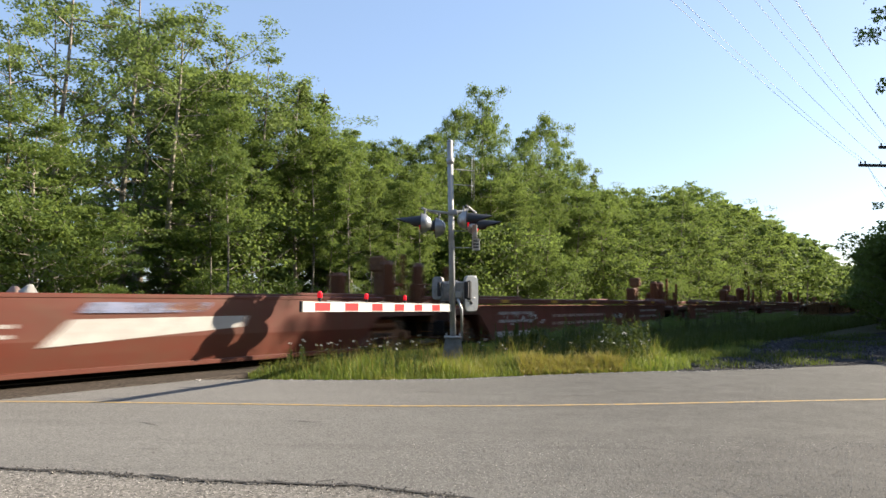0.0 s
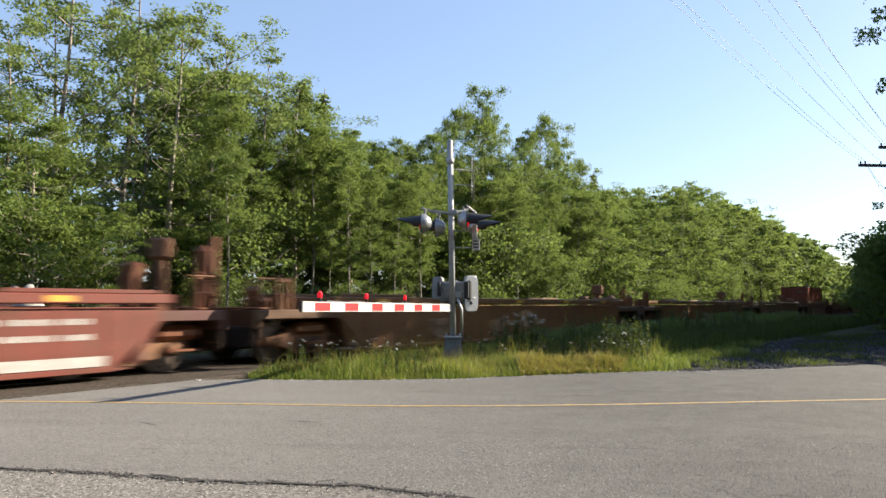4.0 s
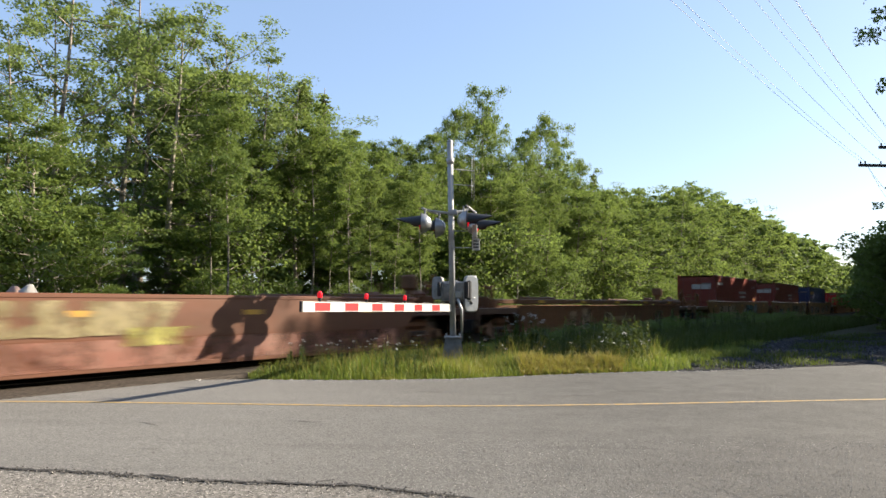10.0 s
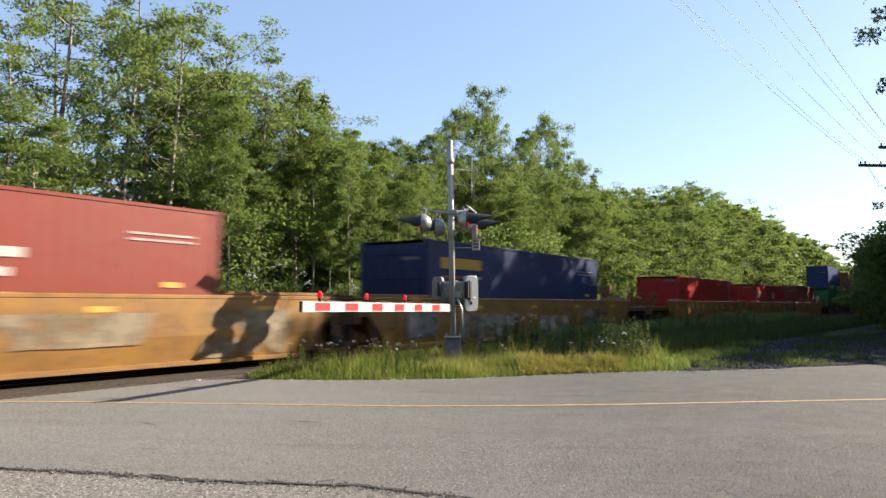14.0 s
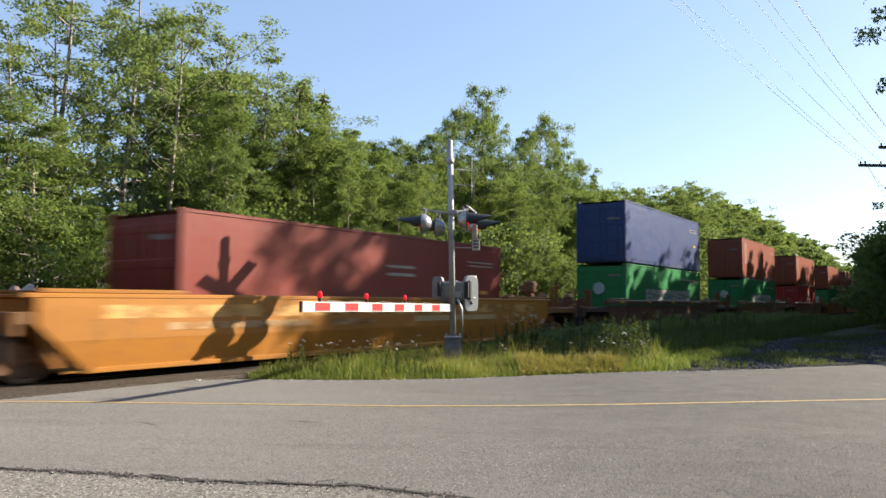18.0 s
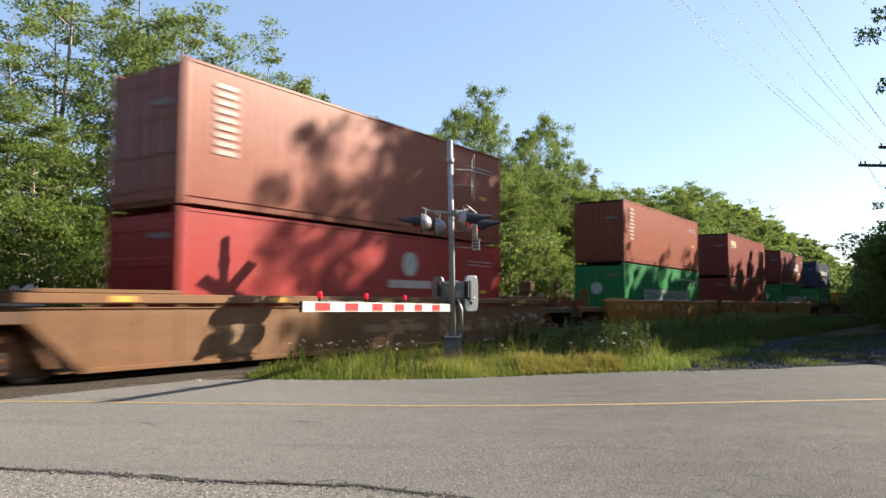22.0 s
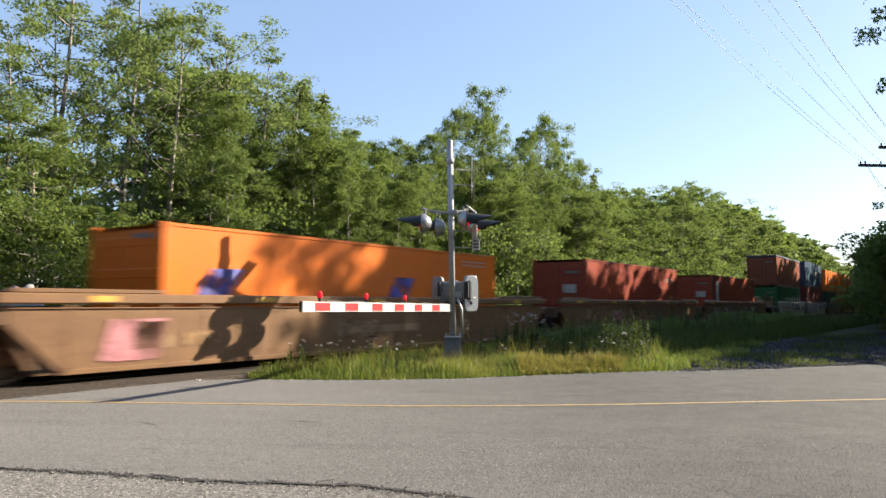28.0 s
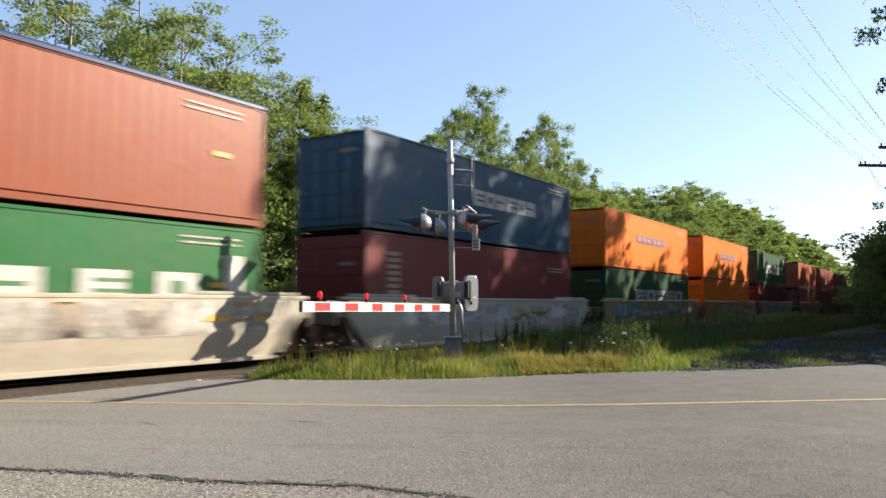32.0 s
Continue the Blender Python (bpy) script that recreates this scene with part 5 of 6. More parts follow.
M_LEAF = [leaf_material("aspen leaves", (0.0436, 0.0892, 0.0260), (0.1455, 0.2111, 0.0620), (0.1145, 0.1693, 0.0420)),
          leaf_material("birch leaves", (0.0407, 0.0855, 0.0280), (0.1300, 0.1865, 0.0580), (0.1280, 0.1784, 0.0420))]
M_NEEDLE = leaf_material("spruce needles", (0.00792, 0.0198, 0.00792), (0.0198, 0.0363, 0.0132), (0.0132, 0.0264, 0.01056))
bk = Mat("pale bark", 0.85)
bk.color(bk.mix(bk.ramp(bk.noise(2.0, 6, 0.7, stretch=(1, 1, 3)), 0.45, 0.6), (0.26, 0.23, 0.19), (0.08, 0.065, 0.05)))
bk.bump(bk.noise(14.0, 5), 0.5, 0.02)
M_BARK = bk.m


def tree_meshes(seed, height, spread, base, clumps, per, leaf, mat, trunk_r=0.13, limbs=34, loose=1.0):
    """A trunk with limbs and twigs, and a crown of leaves in loose clumps."""
    r = random.Random(seed)
    rn = np.random.RandomState(seed)
    g = G()
    bend = [(r.uniform(-0.35, 0.35), r.uniform(-0.35, 0.35)) for _ in range(4)]
    axis = []
    for i in range(9):
        f = i / 8
        axis.append(Vector((sum(b[0] * math.sin(f * (k + 1) * 1.7) for k, b in enumerate(bend)) * 0.5, sum(b[1] * math.sin(f * (k + 1) * 1.7) for k, b in enumerate(bend)) * 0.5, height * 0.95 * f)))
    g.tube(axis, [trunk_r * (1.25 if i == 0 else 1) * (1 - 0.9 * i / 8) for i in range(9)], 8)
    centres = []
    for i in range(limbs):
        f = base + (0.98 - base) * ((i + r.random()) / limbs)
        j = min(int(f * 8), 7)
        p = axis[j].lerp(axis[j + 1], f * 8 - j)
        a = i * 2.4 + r.uniform(-0.6, 0.6)
        shape = math.sin(math.pi * min(1.0, (f - base) / (1 - base) * 0.84 + 0.16)) ** 0.7
        ln = spread * shape * r.uniform(0.45, 1.2) + 0.25
        up = ln * r.uniform(0.15, 0.8)
        q = p + Vector((math.cos(a) * ln, math.sin(a) * ln, up))
        mid = p.lerp(q, 0.5) + Vector((0, 0, -0.1 * ln))
        rad = trunk_r * 0.42 * (1 - 0.7 * f)
        g.tube([p, mid, q], [rad, rad * 0.6, rad * 0.2], 5, False)
        for k in range(max(2, int(clumps / limbs))):
            u = r.uniform(0.25, 1.08)
            c = p.lerp(q, u) + Vector((r.uniform(-1.5, 1.5), r.uniform(-1.5, 1.5), r.uniform(-1.1, 1.1))) * (0.12 + 0.13 * ln) * loose
            centres.append((c, r.uniform(0.18, 0.46) * loose))
            if k % 2 == 0:
                g.tube([p.lerp(q, min(u, 1.0) * 0.85), c], [rad * 0.28, 0.006], 3, False)
    trunk = g.mesh("trunk", M_BARK, True)
    n = len(centres) * per
    cen = np.repeat(np.array([c[0][:] for c in centres]), per, 0)
    rad = np.repeat(np.array([c[1] for c in centres]), per)[:, None]
    pos = cen + np.clip(rn.normal(size=(n, 3)), -1.5, 1.5) * rad * np.array([0.75, 0.75, 0.36])
    u = rn.normal(size=(n, 3)) * np.array([1, 1, 0.6])
    u /= np.linalg.norm(u, axis=1)[:, None]
    w = np.cross(u, rn.normal(size=(n, 3)) * 0.6 + np.array([0, 0, 1.0]))
    w /= np.linalg.norm(w, axis=1)[:, None]
    sz = leaf * rn.uniform(0.55, 1.3, (n, 1))
    v = np.stack([pos - u * sz, pos + u * sz * 0.6 + w * sz * 0.66, pos + u * sz * 0.6 - w * sz * 0.66], 1).reshape(-1, 3)
    me = bpy.data.meshes.new("crown")
    me.from_pydata(v.tolist(), [], np.arange(n * 3).reshape(-1, 3).tolist())
    me.materials.append(mat)
    return trunk, me


def spruce_meshes(seed, height, spread):
    r = random.Random(seed)
    g, c = G(), G()
    g.tube([(0, 0, 0), (0, 0, height)], [0.16, 0.02], 8)
    tiers = int(height * 3.2)
    for i in range(tiers):
        z = 0.8 + (height - 0.9) * i / tiers
        ln = spread * (1 - (z / height)) ** 0.85 + 0.12
        for k in range(9):
            a = k * 0.698 + r.uniform(-0.3, 0.3) + i
            l2 = ln * r.uniform(0.7, 1.1)
            d = Vector((math.cos(a), math.sin(a), -0.22))
            for q in range(max(3, int(l2 * 7))):
                p = Vector((0, 0, z)) + d * l2 * (q + 0.7) / max(3, int(l2 * 7))
                s = 0.16
                t = Vector((r.uniform(-1, 1), r.uniform(-1, 1), r.uniform(-0.6, 0.1))).normalized()
                w = t.cross(Vector((r.uniform(-1, 1), r.uniform(-1, 1), 1))).normalized()
                c.add([p - w * s * 0.4, p + w * s * 0.4, p + t * s * 1.9 + w * 0.05, p + t * s * 1.9 - w * 0.05], [(0, 1, 2, 3)])
    return g.mesh("trunk", M_BARK, True), c.mesh("crown", M_NEEDLE, False, False)


def plant_tree(meshes, x, y, scale, turn, label, squash=1.0, z=-0.05, group="trees of the wood", name="tree", category="tree"):
    t = thing(name, label, category, Matrix.Translation((x, y, z)) @ Matrix.Rotation(turn, 4, "Z"), group)
    part("trunk", meshes[0], None, t)
    part("crown", meshes[1], None, t)
    t.scale = (scale * squash, scale * squash, scale)
    return t


def wood(name, label, rows):
    """Many far trees as one mass. rows: meshes, x, y, scale, turn, squash."""
    vs, fs, mats, o = [], [], [], 0
    for meshes, x, y, k, turn, squash in rows:
        m = Matrix.Translation((x, y, -0.05)) @ Matrix.Rotation(turn, 4, "Z") @ Matrix.Diagonal((k * squash, k * squash, k, 1))
        a = np.array(m)
        for slot, me in enumerate(meshes):
            co = np.empty(len(me.vertices) * 3)
            me.vertices.foreach_get("co", co)
            vs.append(co.reshape(-1, 3) @ a[:3, :3].T + a[:3, 3])
            fs += [tuple(i + o for i in f.vertices) for f in me.polygons]
            mats += [slot if slot == 0 else 1 if me.materials[0] == M_LEAF[0] else 2] * len(me.polygons)
            o += len(me.vertices)
    me = bpy.data.meshes.new(name)
    me.from_pydata(np.concatenate(vs).tolist(), [], fs)
    for mat in (M_BARK, *M_LEAF):
        me.materials.append(mat)
    me.polygons.foreach_set("material_index", mats)
    return tagged(new(name, me), label, "wood", kind="stuff")


NEAR_TREES = [tree_meshes(11 + i, 12.0, 2.1 + 0.4 * (i % 3), 0.2 + 0.07 * (i % 3), 204, 108, 0.068, M_LEAF[i % 2]) for i in range(6)]
SLIM_TREES = [tree_meshes(21 + i, 12.0, 1.7, 0.4, 130, 110, 0.064, M_LEAF[i % 2], 0.075, 26, 0.9) for i in range(3)]
# Paler leaf copy: sky light on the left crowns is put into its colour.
M_SKY_LIT = leaf_material("sky-lit aspen leaves", (0.0640, 0.1128, 0.0440), (0.1892, 0.2503, 0.0980), (0.1600, 0.2138, 0.0760))
SPARSE_TREES = [tree_meshes(31 + i, 12.0, 2.3 + 0.3 * i, 0.26, 110, 80, 0.062, M_SKY_LIT, limbs=22, loose=0.85) for i in range(4)]
FAR_TREES = [tree_meshes(41 + i, 12.0, 2.8, 0.12, 230, 52, 0.105, M_LEAF[i % 2]) for i in range(3)]
DISTANT_TREES = [tree_meshes(51 + i, 12.0, 2.8, 0.08, 140, 26, 0.22, M_LEAF[i % 2], limbs=20) for i in range(3)]
BACK_TREES = [tree_meshes(61 + i, 12.0, 3.0, 0.02, 200, 15, 0.30, M_LEAF[i % 2], limbs=26) for i in range(2)]
TALL_TREE = tree_meshes(91, 12.0, 2.4, 0.56, 230, 80, 0.075, M_LEAF[0])
LOW_BUSHES = [tree_meshes(85 + i, 3.2, 1.6, 0.02, 170, 26, 0.125, M_LEAF[1], 0.05, 20, 0.8) for i in range(2)]
DENSE_BUSHES = [tree_meshes(81 + i, 3.2, 1.6, 0.02, 300, 42, 0.082, M_LEAF[1], 0.05, loose=0.75) for i in range(2)]
BUSHES = [tree_meshes(71 + i, 3.2, 1.7, 0.03, 180, 44, 0.055, M_LEAF[i % 2], 0.05) for i in range(3)]
SPRUCE = spruce_meshes(5, 13.0, 1.9)
rnd = random.Random(7)
LEAFY = "leafy green deciduous tree at the wood's edge"
# height of the wood's edge by bearing: x over y, and rise above the eye over y
CANOPY = [(-0.70, 0.40), (-0.607, 0.37), (-0.585, 0.43), (-0.50, 0.48), (-0.42, 0.45), (-0.37, 0.41), (-0.305, 0.37), (-0.26, 0.35), (-0.20, 0.325), (-0.178, 0.29), (-0.15, 0.245),
          (-0.11, 0.245), (-0.06, 0.238), (-0.035, 0.232), (0.0, 0.225), (0.045, 0.225), (0.09, 0.195), (0.13, 0.205), (0.165, 0.195), (0.19, 0.19), (0.21, 0.178),
          (0.245, 0.172), (0.29, 0.17), (0.35, 0.165), (0.40, 0.143), (0.44, 0.123), (0.48, 0.10), (0.51, 0.088), (0.53, 0.055), (0.60, 0.05)]


def canopy(x, y):
    b = x / max(y, 1.0)
    for (b0, e0), (b1, e1) in zip(CANOPY, CANOPY[1:]):
        if b0 <= b <= b1:
            return 1.378 + y * (e0 + (e1 - e0) * (b - b0) / (b1 - b0))
    return 1.378 + y * (0.40 if b < 0 else 0.05)


s = -36.0
while s < 75:
    for row, off in enumerate((-8.6, -12.5, -17.0)):
        left = s < -2
        if row == 2 and (left or rnd.random() < 0.4):
            continue
        p = on_track(s + rnd.uniform(-1.5, 1.5), off + rnd.uniform(-1.3, 1.3))
        h = canopy(p.x, p.y) * (rnd.uniform(0.6, 0.97) if row == 0 else rnd.uniform(0.82, 1.0) if row == 1 else rnd.uniform(0.75, 0.92))
        h = min(h, 16.5)
        if left and row == 0:
            h *= rnd.uniform(0.45, 0.8)
        if left and row == 1 and rnd.random() < 0.42:
            continue
        plant_tree(rnd.choice(SPARSE_TREES if left and row == 1 else SLIM_TREES if row == 0 and -9 < s < 14 and rnd.random() < 0.6 else NEAR_TREES if (row == 0 and s < 30) or (row == 1 and s < 22) else FAR_TREES), p.x, p.y, h / 12.0, rnd.uniform(0, 6.28), LEAFY, rnd.uniform(0.95, 1.2) * min(1.5, (12.0 / h) ** 0.6))
    p = on_track(s + rnd.uniform(-1, 1), -6.4 + rnd.uniform(-0.7, 0.5))
    if s < 20 or rnd.random() < 0.4:
        plant_tree(rnd.choice(BUSHES), p.x, p.y, rnd.uniform(0.7, 1.25) * (0.6 if -8 < s < 16 else 1.0), rnd.uniform(0, 6.28), "bushy green undergrowth shrub at the wood's edge", 1.0, -0.05, "shrubs at the wood's edge", "shrub", "shrub")
    if s < -8 or rnd.random() < 0.3:
        p = on_track(s + rnd.uniform(-1, 1), -8.0 + rnd.uniform(-0.7, 0.5))
        plant_tree(rnd.choice(BUSHES), p.x, p.y, rnd.uniform(1.1, 1.8), rnd.uniform(0, 6.28), "bushy green undergrowth shrub at the wood's edge", 1.0, -0.05, "shrubs at the wood's edge", "shrub", "shrub")
    s += 3.2
while s < 95:
    for off in (-9.0, -14.5):
        p = on_track(s + rnd.uniform(-2, 2), off + rnd.uniform(-1.5, 1.5))
        h = canopy(p.x, p.y) * rnd.uniform(0.88, 1.03)
        plant_tree(rnd.choice(FAR_TREES), p.x, p.y, h / 12.0, rnd.uniform(0, 6.28), LEAFY, 1.15)
    s += 5.0
for i in range(16):
    p = on_track(-32 + 1.75 * i + rnd.uniform(-0.6, 0.6), -11.0 + rnd.uniform(-1.0, 1.0))
    plant_tree(rnd.choice(BUSHES), p.x, p.y, rnd.uniform(1.2, 1.7), rnd.uniform(0, 6.28), "bushy green undergrowth shrub inside the wood", 1.0, -0.05, "shrubs at the wood's edge", "shrub", "shrub")
far = []
while s < 330:
    for off in (-9.0, -14.5):
        p = on_track(s + rnd.uniform(-2, 2), off + rnd.uniform(-1.5, 1.5))
        far.append((rnd.choice(DISTANT_TREES), p.x, p.y, canopy(p.x, p.y) * rnd.uniform(0.88, 1.03) / 12.0, rnd.uniform(0, 6.28), 1.15))
    s += 5.0
wood("far_wood", "far green wood along the track", far)
for i, (b, off, top, slim) in enumerate(((-0.52, -10, 0.52, 1.0), (-0.43, -11, 0.47, 1.0), (-0.37, -9.5, 0.42, 1.1), (-0.31, -10.5, 0.385, 1.1), (-0.245, -10, 0.345, 1.1), (-0.60, -9, 0.40, 1.0), (-0.205, -10, 0.32, 0.9), (-0.198, -10.5, 0.308, 0.5),
                                           (-0.128, -11, 0.250, 0.7), (-0.10, -11, 0.226, 0.85), (-0.065, -10.5, 0.222, 0.85), (-0.035, -11, 0.22, 0.85), (-0.012, -10.5, 0.244, 0.7), (0.014, -11, 0.272, 0.62), (0.05, -10.5, 0.297, 0.6), (0.062, -11, 0.27, 0.6),
                                           (0.115, -10, 0.243, 0.55), (0.137, -10.5, 0.262, 0.6), (0.155, -11, 0.238, 0.6), (0.19, -11, 0.204, 0.6), (0.09, -10, 0.207, 0.8))):
    # the trees that stand out over the wood's edge
    y = (NEAR.y * TRACK_Y + off) / (NEAR.x * b + NEAR.y)
    plant_tree((SPARSE_TREES if b < -0.2 else NEAR_TREES)[i % 4], b * y, y, (1.378 + y * top) / 11.75, i * 1.3, "tall leafy tree standing over the wood's edge", slim)
for i, (b, off, top) in enumerate(((-0.318, -6.6, 0.27), (-0.297, -6.0, 0.30), (-0.15, -6.5, 0.2), (-0.128, -5.8, 0.22), (-0.10, -6.2, 0.19), (-0.062, -6.0, 0.18), (-0.03, -5.8, 0.2), (0.10, -6.4, 0.17), (0.145, -6.0, 0.18))):
    # slender pale trunks at the edge
    y = (NEAR.y * TRACK_Y + off) / (NEAR.x * b + NEAR.y)
    plant_tree(SLIM_TREES[i % 3], b * y, y, (1.378 + y * top) / 12.0, i * 2.1, "slender pale-barked tree at the wood's edge", 0.85)
for b, off, top in ((-0.166, -19.0, 0.297), (0.208, -16.0, 0.182)):
    # a spruce whose tip stands over the leaves
    y = (NEAR.y * TRACK_Y + off) / (NEAR.x * b + NEAR.y)
    plant_tree(SPRUCE, b * y, y, (1.378 + y * top) / 13.0, 0.4, "dark pointed spruce among the leafy trees")
for b, off, tall in ((0.395, -6.0, 4.6), (0.415, -6.6, 5.6), (0.435, -6.0, 5.0), (0.455, -6.5, 4.8)):
    # low dark conifers in front of the leafy wood
    y = (NEAR.y * TRACK_Y + off) / (NEAR.x * b + NEAR.y)
    plant_tree(SPRUCE, b * y, y, tall / 13.0, b * 40, "low dark spruce before the leafy wood", 1.7)
# Unseen trees added behind the eye to hold back sky light.
behind = []
for i in range(76):
    a = radians(-14 - 172 * i / 75)
    k = 1.0 if i % 2 else 1.22
    x, y = 25 * k * math.cos(a) + rnd.uniform(-1, 1), 16 * k * math.sin(a) - 2 + rnd.uniform(-1, 1)
    if NEAR.x * x + NEAR.y * (y - TRACK_Y) > 5.5:
        behind.append((BACK_TREES[i % 2], x, y, 1.5 + rnd.uniform(-0.15, 0.15), rnd.uniform(0, 6.28), 1.0))
wood("wood_behind", "unseen leafy wood added to block sky light", behind)
# bushes and tall trees on the near side of the track, beside the gravel lane
for i in range(18):
    p = on_track(23.5 + i * 2.6 + rnd.uniform(-0.4, 0.4), 11.7 + 0.04 * i + rnd.uniform(-0.5, 1.0))
    plant_tree(rnd.choice(DENSE_BUSHES), p.x, p.y, 1.42 + min(0.55, 0.07 * i) + rnd.uniform(-0.1, 0.15), rnd.uniform(0, 6.28), "dark green bush beside the gravel lane", 1.0, -0.05, "bushes by the gravel lane", "bush", "bush")
for i in range(58):
    s = 19.0 + 2.5 * min(i, 36) + 4.5 * max(0, i - 36)
    p = on_track(s + rnd.uniform(-0.5, 0.5), max(9.0, 14.9 - 0.04 * s) + (1.3 if i < 4 else 0.0) + rnd.uniform(-0.2, 0.7))
    plant_tree(BACK_TREES[i % 2] if i > 12 else FAR_TREES[i % 3], p.x, p.y, (1.8 if s < 31 else 1.17) + rnd.uniform(-0.08, 0.1), rnd.uniform(0, 6.28), "tall leafy tree beside the gravel lane", 0.58 if s < 31 else 0.75, -0.05, "tall trees by the gravel lane")


plant_tree(SLIM_TREES[0], 19.3, 25.3, 1.5, 0.4, "tall slender leafy tree beside the gravel lane", 0.42, -0.05, "tall trees by the gravel lane")
plant_tree(TALL_TREE, 20.2, 29.2, 1.62, 0.9, "tall leafy tree beside the gravel lane", 0.6, -0.05, "tall trees by the gravel lane")
for i in range(16):
    p = on_track(21.0 + i * 4.2 + rnd.uniform(-0.7, 0.7), 18.9 + rnd.uniform(-0.4, 0.8))
    plant_tree(rnd.choice(BACK_TREES), p.x, p.y, 1.5 + rnd.uniform(-0.12, 0.1), rnd.uniform(0, 6.28), "tall leafy tree beside the gravel lane", 1.1, -0.05, "tall trees by the gravel lane")
for i in range(30):
    # a lower thicket closes the view along the lane
    s = 42.0 + 3.2 * min(i, 20) + 8.0 * max(0, i - 20)
    p = on_track(s + rnd.uniform(-0.7, 0.7), max(5.5, 15.0 - 0.107 * s) + rnd.uniform(0.0, 1.0))
    plant_tree(rnd.choice(LOW_BUSHES), p.x, p.y, (0.07 * p.y) / 3.2, rnd.uniform(0, 6.28), "dark green bush beside the gravel lane", 1.0, -0.05, "bushes by the gravel lane", "bush", "bush")
for i in range(18):
    p = on_track(9.8 + i * 1.8 + rnd.uniform(-0.4, 0.4), 15.6 + rnd.uniform(-0.5, 0.5))
    plant_tree(rnd.choice(BACK_TREES), p.x, p.y, 0.5 + rnd.uniform(-0.04, 0.05), rnd.uniform(0, 6.28), "young leafy tree beside the gravel lane", 1.15, -0.05, "young trees by the gravel lane")
deep = []
for i in range(48):
    p = on_track(-44 + i * 3.6 + rnd.uniform(-1, 1), (-19 if i % 2 else -23) + rnd.uniform(-1.5, 1.5))
    deep.append((rnd.choice(BACK_TREES), p.x, p.y, min(0.8, canopy(p.x, p.y) * (0.5 if i < 13 else 0.72) / 12), rnd.uniform(0, 6.28), 1.5))
wood("deep_wood", "dense green wood behind the first trees", deep)


M_ROCK = plain("pale granite", (0.36, 0.34, 0.31), 0.85, 0, 0.25, 3)
M_PINK = plain("pinkish granite", (0.363, 0.2376, 0.1914), 0.85, 0, 0.25, 3)


def boulder(x, y, wide, tall, mat, seed, label):
    g = G()
    n, m = 14, 9
    for j in range(m):
        f = math.pi * (j + 0.5) / m
        for i in range(n):
            a = 2 * math.pi * i / n
            d = Vector((math.sin(f) * math.cos(a), math.sin(f) * math.sin(a), math.cos(f)))
            k = 1 + 0.22 * noise.noise(d * 1.6 + Vector((seed, 0, 0))) + 0.12 * noise.noise(d * 5)
            g.v.append((d.x * wide * k, d.y * wide * k, tall * 0.46 * (1 + d.z * k)))
    g.f = [(j * n + i, j * n + (i + 1) % n, (j + 1) * n + (i + 1) % n, (j + 1) * n + i) for j in range(m - 1) for i in range(n)] + [tuple(range(n)), tuple(range((m - 1) * n, m * n))]
    ob = part("boulder", g, mat, smooth=True)
    ob.matrix_basis = Matrix.Translation((x, y, -0.1))
    tagged(ob, label, "rock", "boulders at the wood's edge")


boulder(-8.75, 15.5, 0.38, 1.86, M_ROCK, 1.0, "pale granite boulder half hidden by shrubs")
boulder(-9.3, 15.9, 0.34, 1.85, M_PINK, 4.0, "pinkish granite boulder half hidden by shrubs")


# ---- grass strip beside the crossing ----
def grass_material(name, a, b, dry):
    m = Mat(name, 0.6, 0, 0.25)
    col = m.mix(m.geo.outputs["Random Per Island"], a, b)
    col = m.mix(m.ramp(m.noise(0.55, 4, 0.6), 0.5, 0.72, 0.0, 0.5), col, dry)
    m.color(col)
    tr = m.n("ShaderNodeBsdfTranslucent")
    m.link(m.mix(0.4, col, (0.18, 0.22, 0.025)), tr.inputs[0])
    mx = m.n("ShaderNodeMixShader")
    mx.inputs[0].default_value = 0.4
    m.link(m.p.outputs[0], mx.inputs[1])
    m.link(tr.outputs[0], mx.inputs[2])
    m.link(mx.outputs[0], m.out.inputs[0])
    return m.m


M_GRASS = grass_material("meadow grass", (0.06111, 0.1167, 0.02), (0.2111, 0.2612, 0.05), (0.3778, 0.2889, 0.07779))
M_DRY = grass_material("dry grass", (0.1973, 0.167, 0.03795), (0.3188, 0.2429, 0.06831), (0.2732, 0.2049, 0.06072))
# This green is taken darker to carry the shade beside the track.
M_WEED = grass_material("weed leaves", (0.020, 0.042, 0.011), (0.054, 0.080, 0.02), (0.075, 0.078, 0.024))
M_PETAL = plain("white petals", (0.5148, 0.5148, 0.4884), 0.7, 0, 0.1, 20)


def edge_y(x):
    for (x0, y0), (x1, y1) in zip(EDGE, EDGE[1:]):
        if x0 <= x <= x1:
            return y0 + (y1 - y0) * (x - x0) / (x1 - x0)
    return 99.0


def track_off(x, y):
    return NEAR.x * x + NEAR.y * (y - TRACK_Y)


def in_strip(x, y):
    if x < -3.35 - 0.29 * (y - 12.9) + 0.12 * noise.noise((y * 2, 0, 0)):
        return False
    off = track_off(x, y)
    if off < 2.35 or y < edge_y(x) + 0.10 * noise.noise((x * 1.8, 0, 5)):
        return False
    s = TX * x + TY * (y - TRACK_Y)
    return off < max(4.2, 8.7 - 0.34 * max(0.0, s + 5)) + 0.6 * noise.noise((x * 0.6, y * 0.6, 2))


LANE_LEFT = [(14.0, 4.2), (15.0, 4.7), (17.2, 6.4), (22.6, 9.2), (26.5, 11.9), (31.0, 16.3), (38.5, 23.8), (70.0, 44.0)]


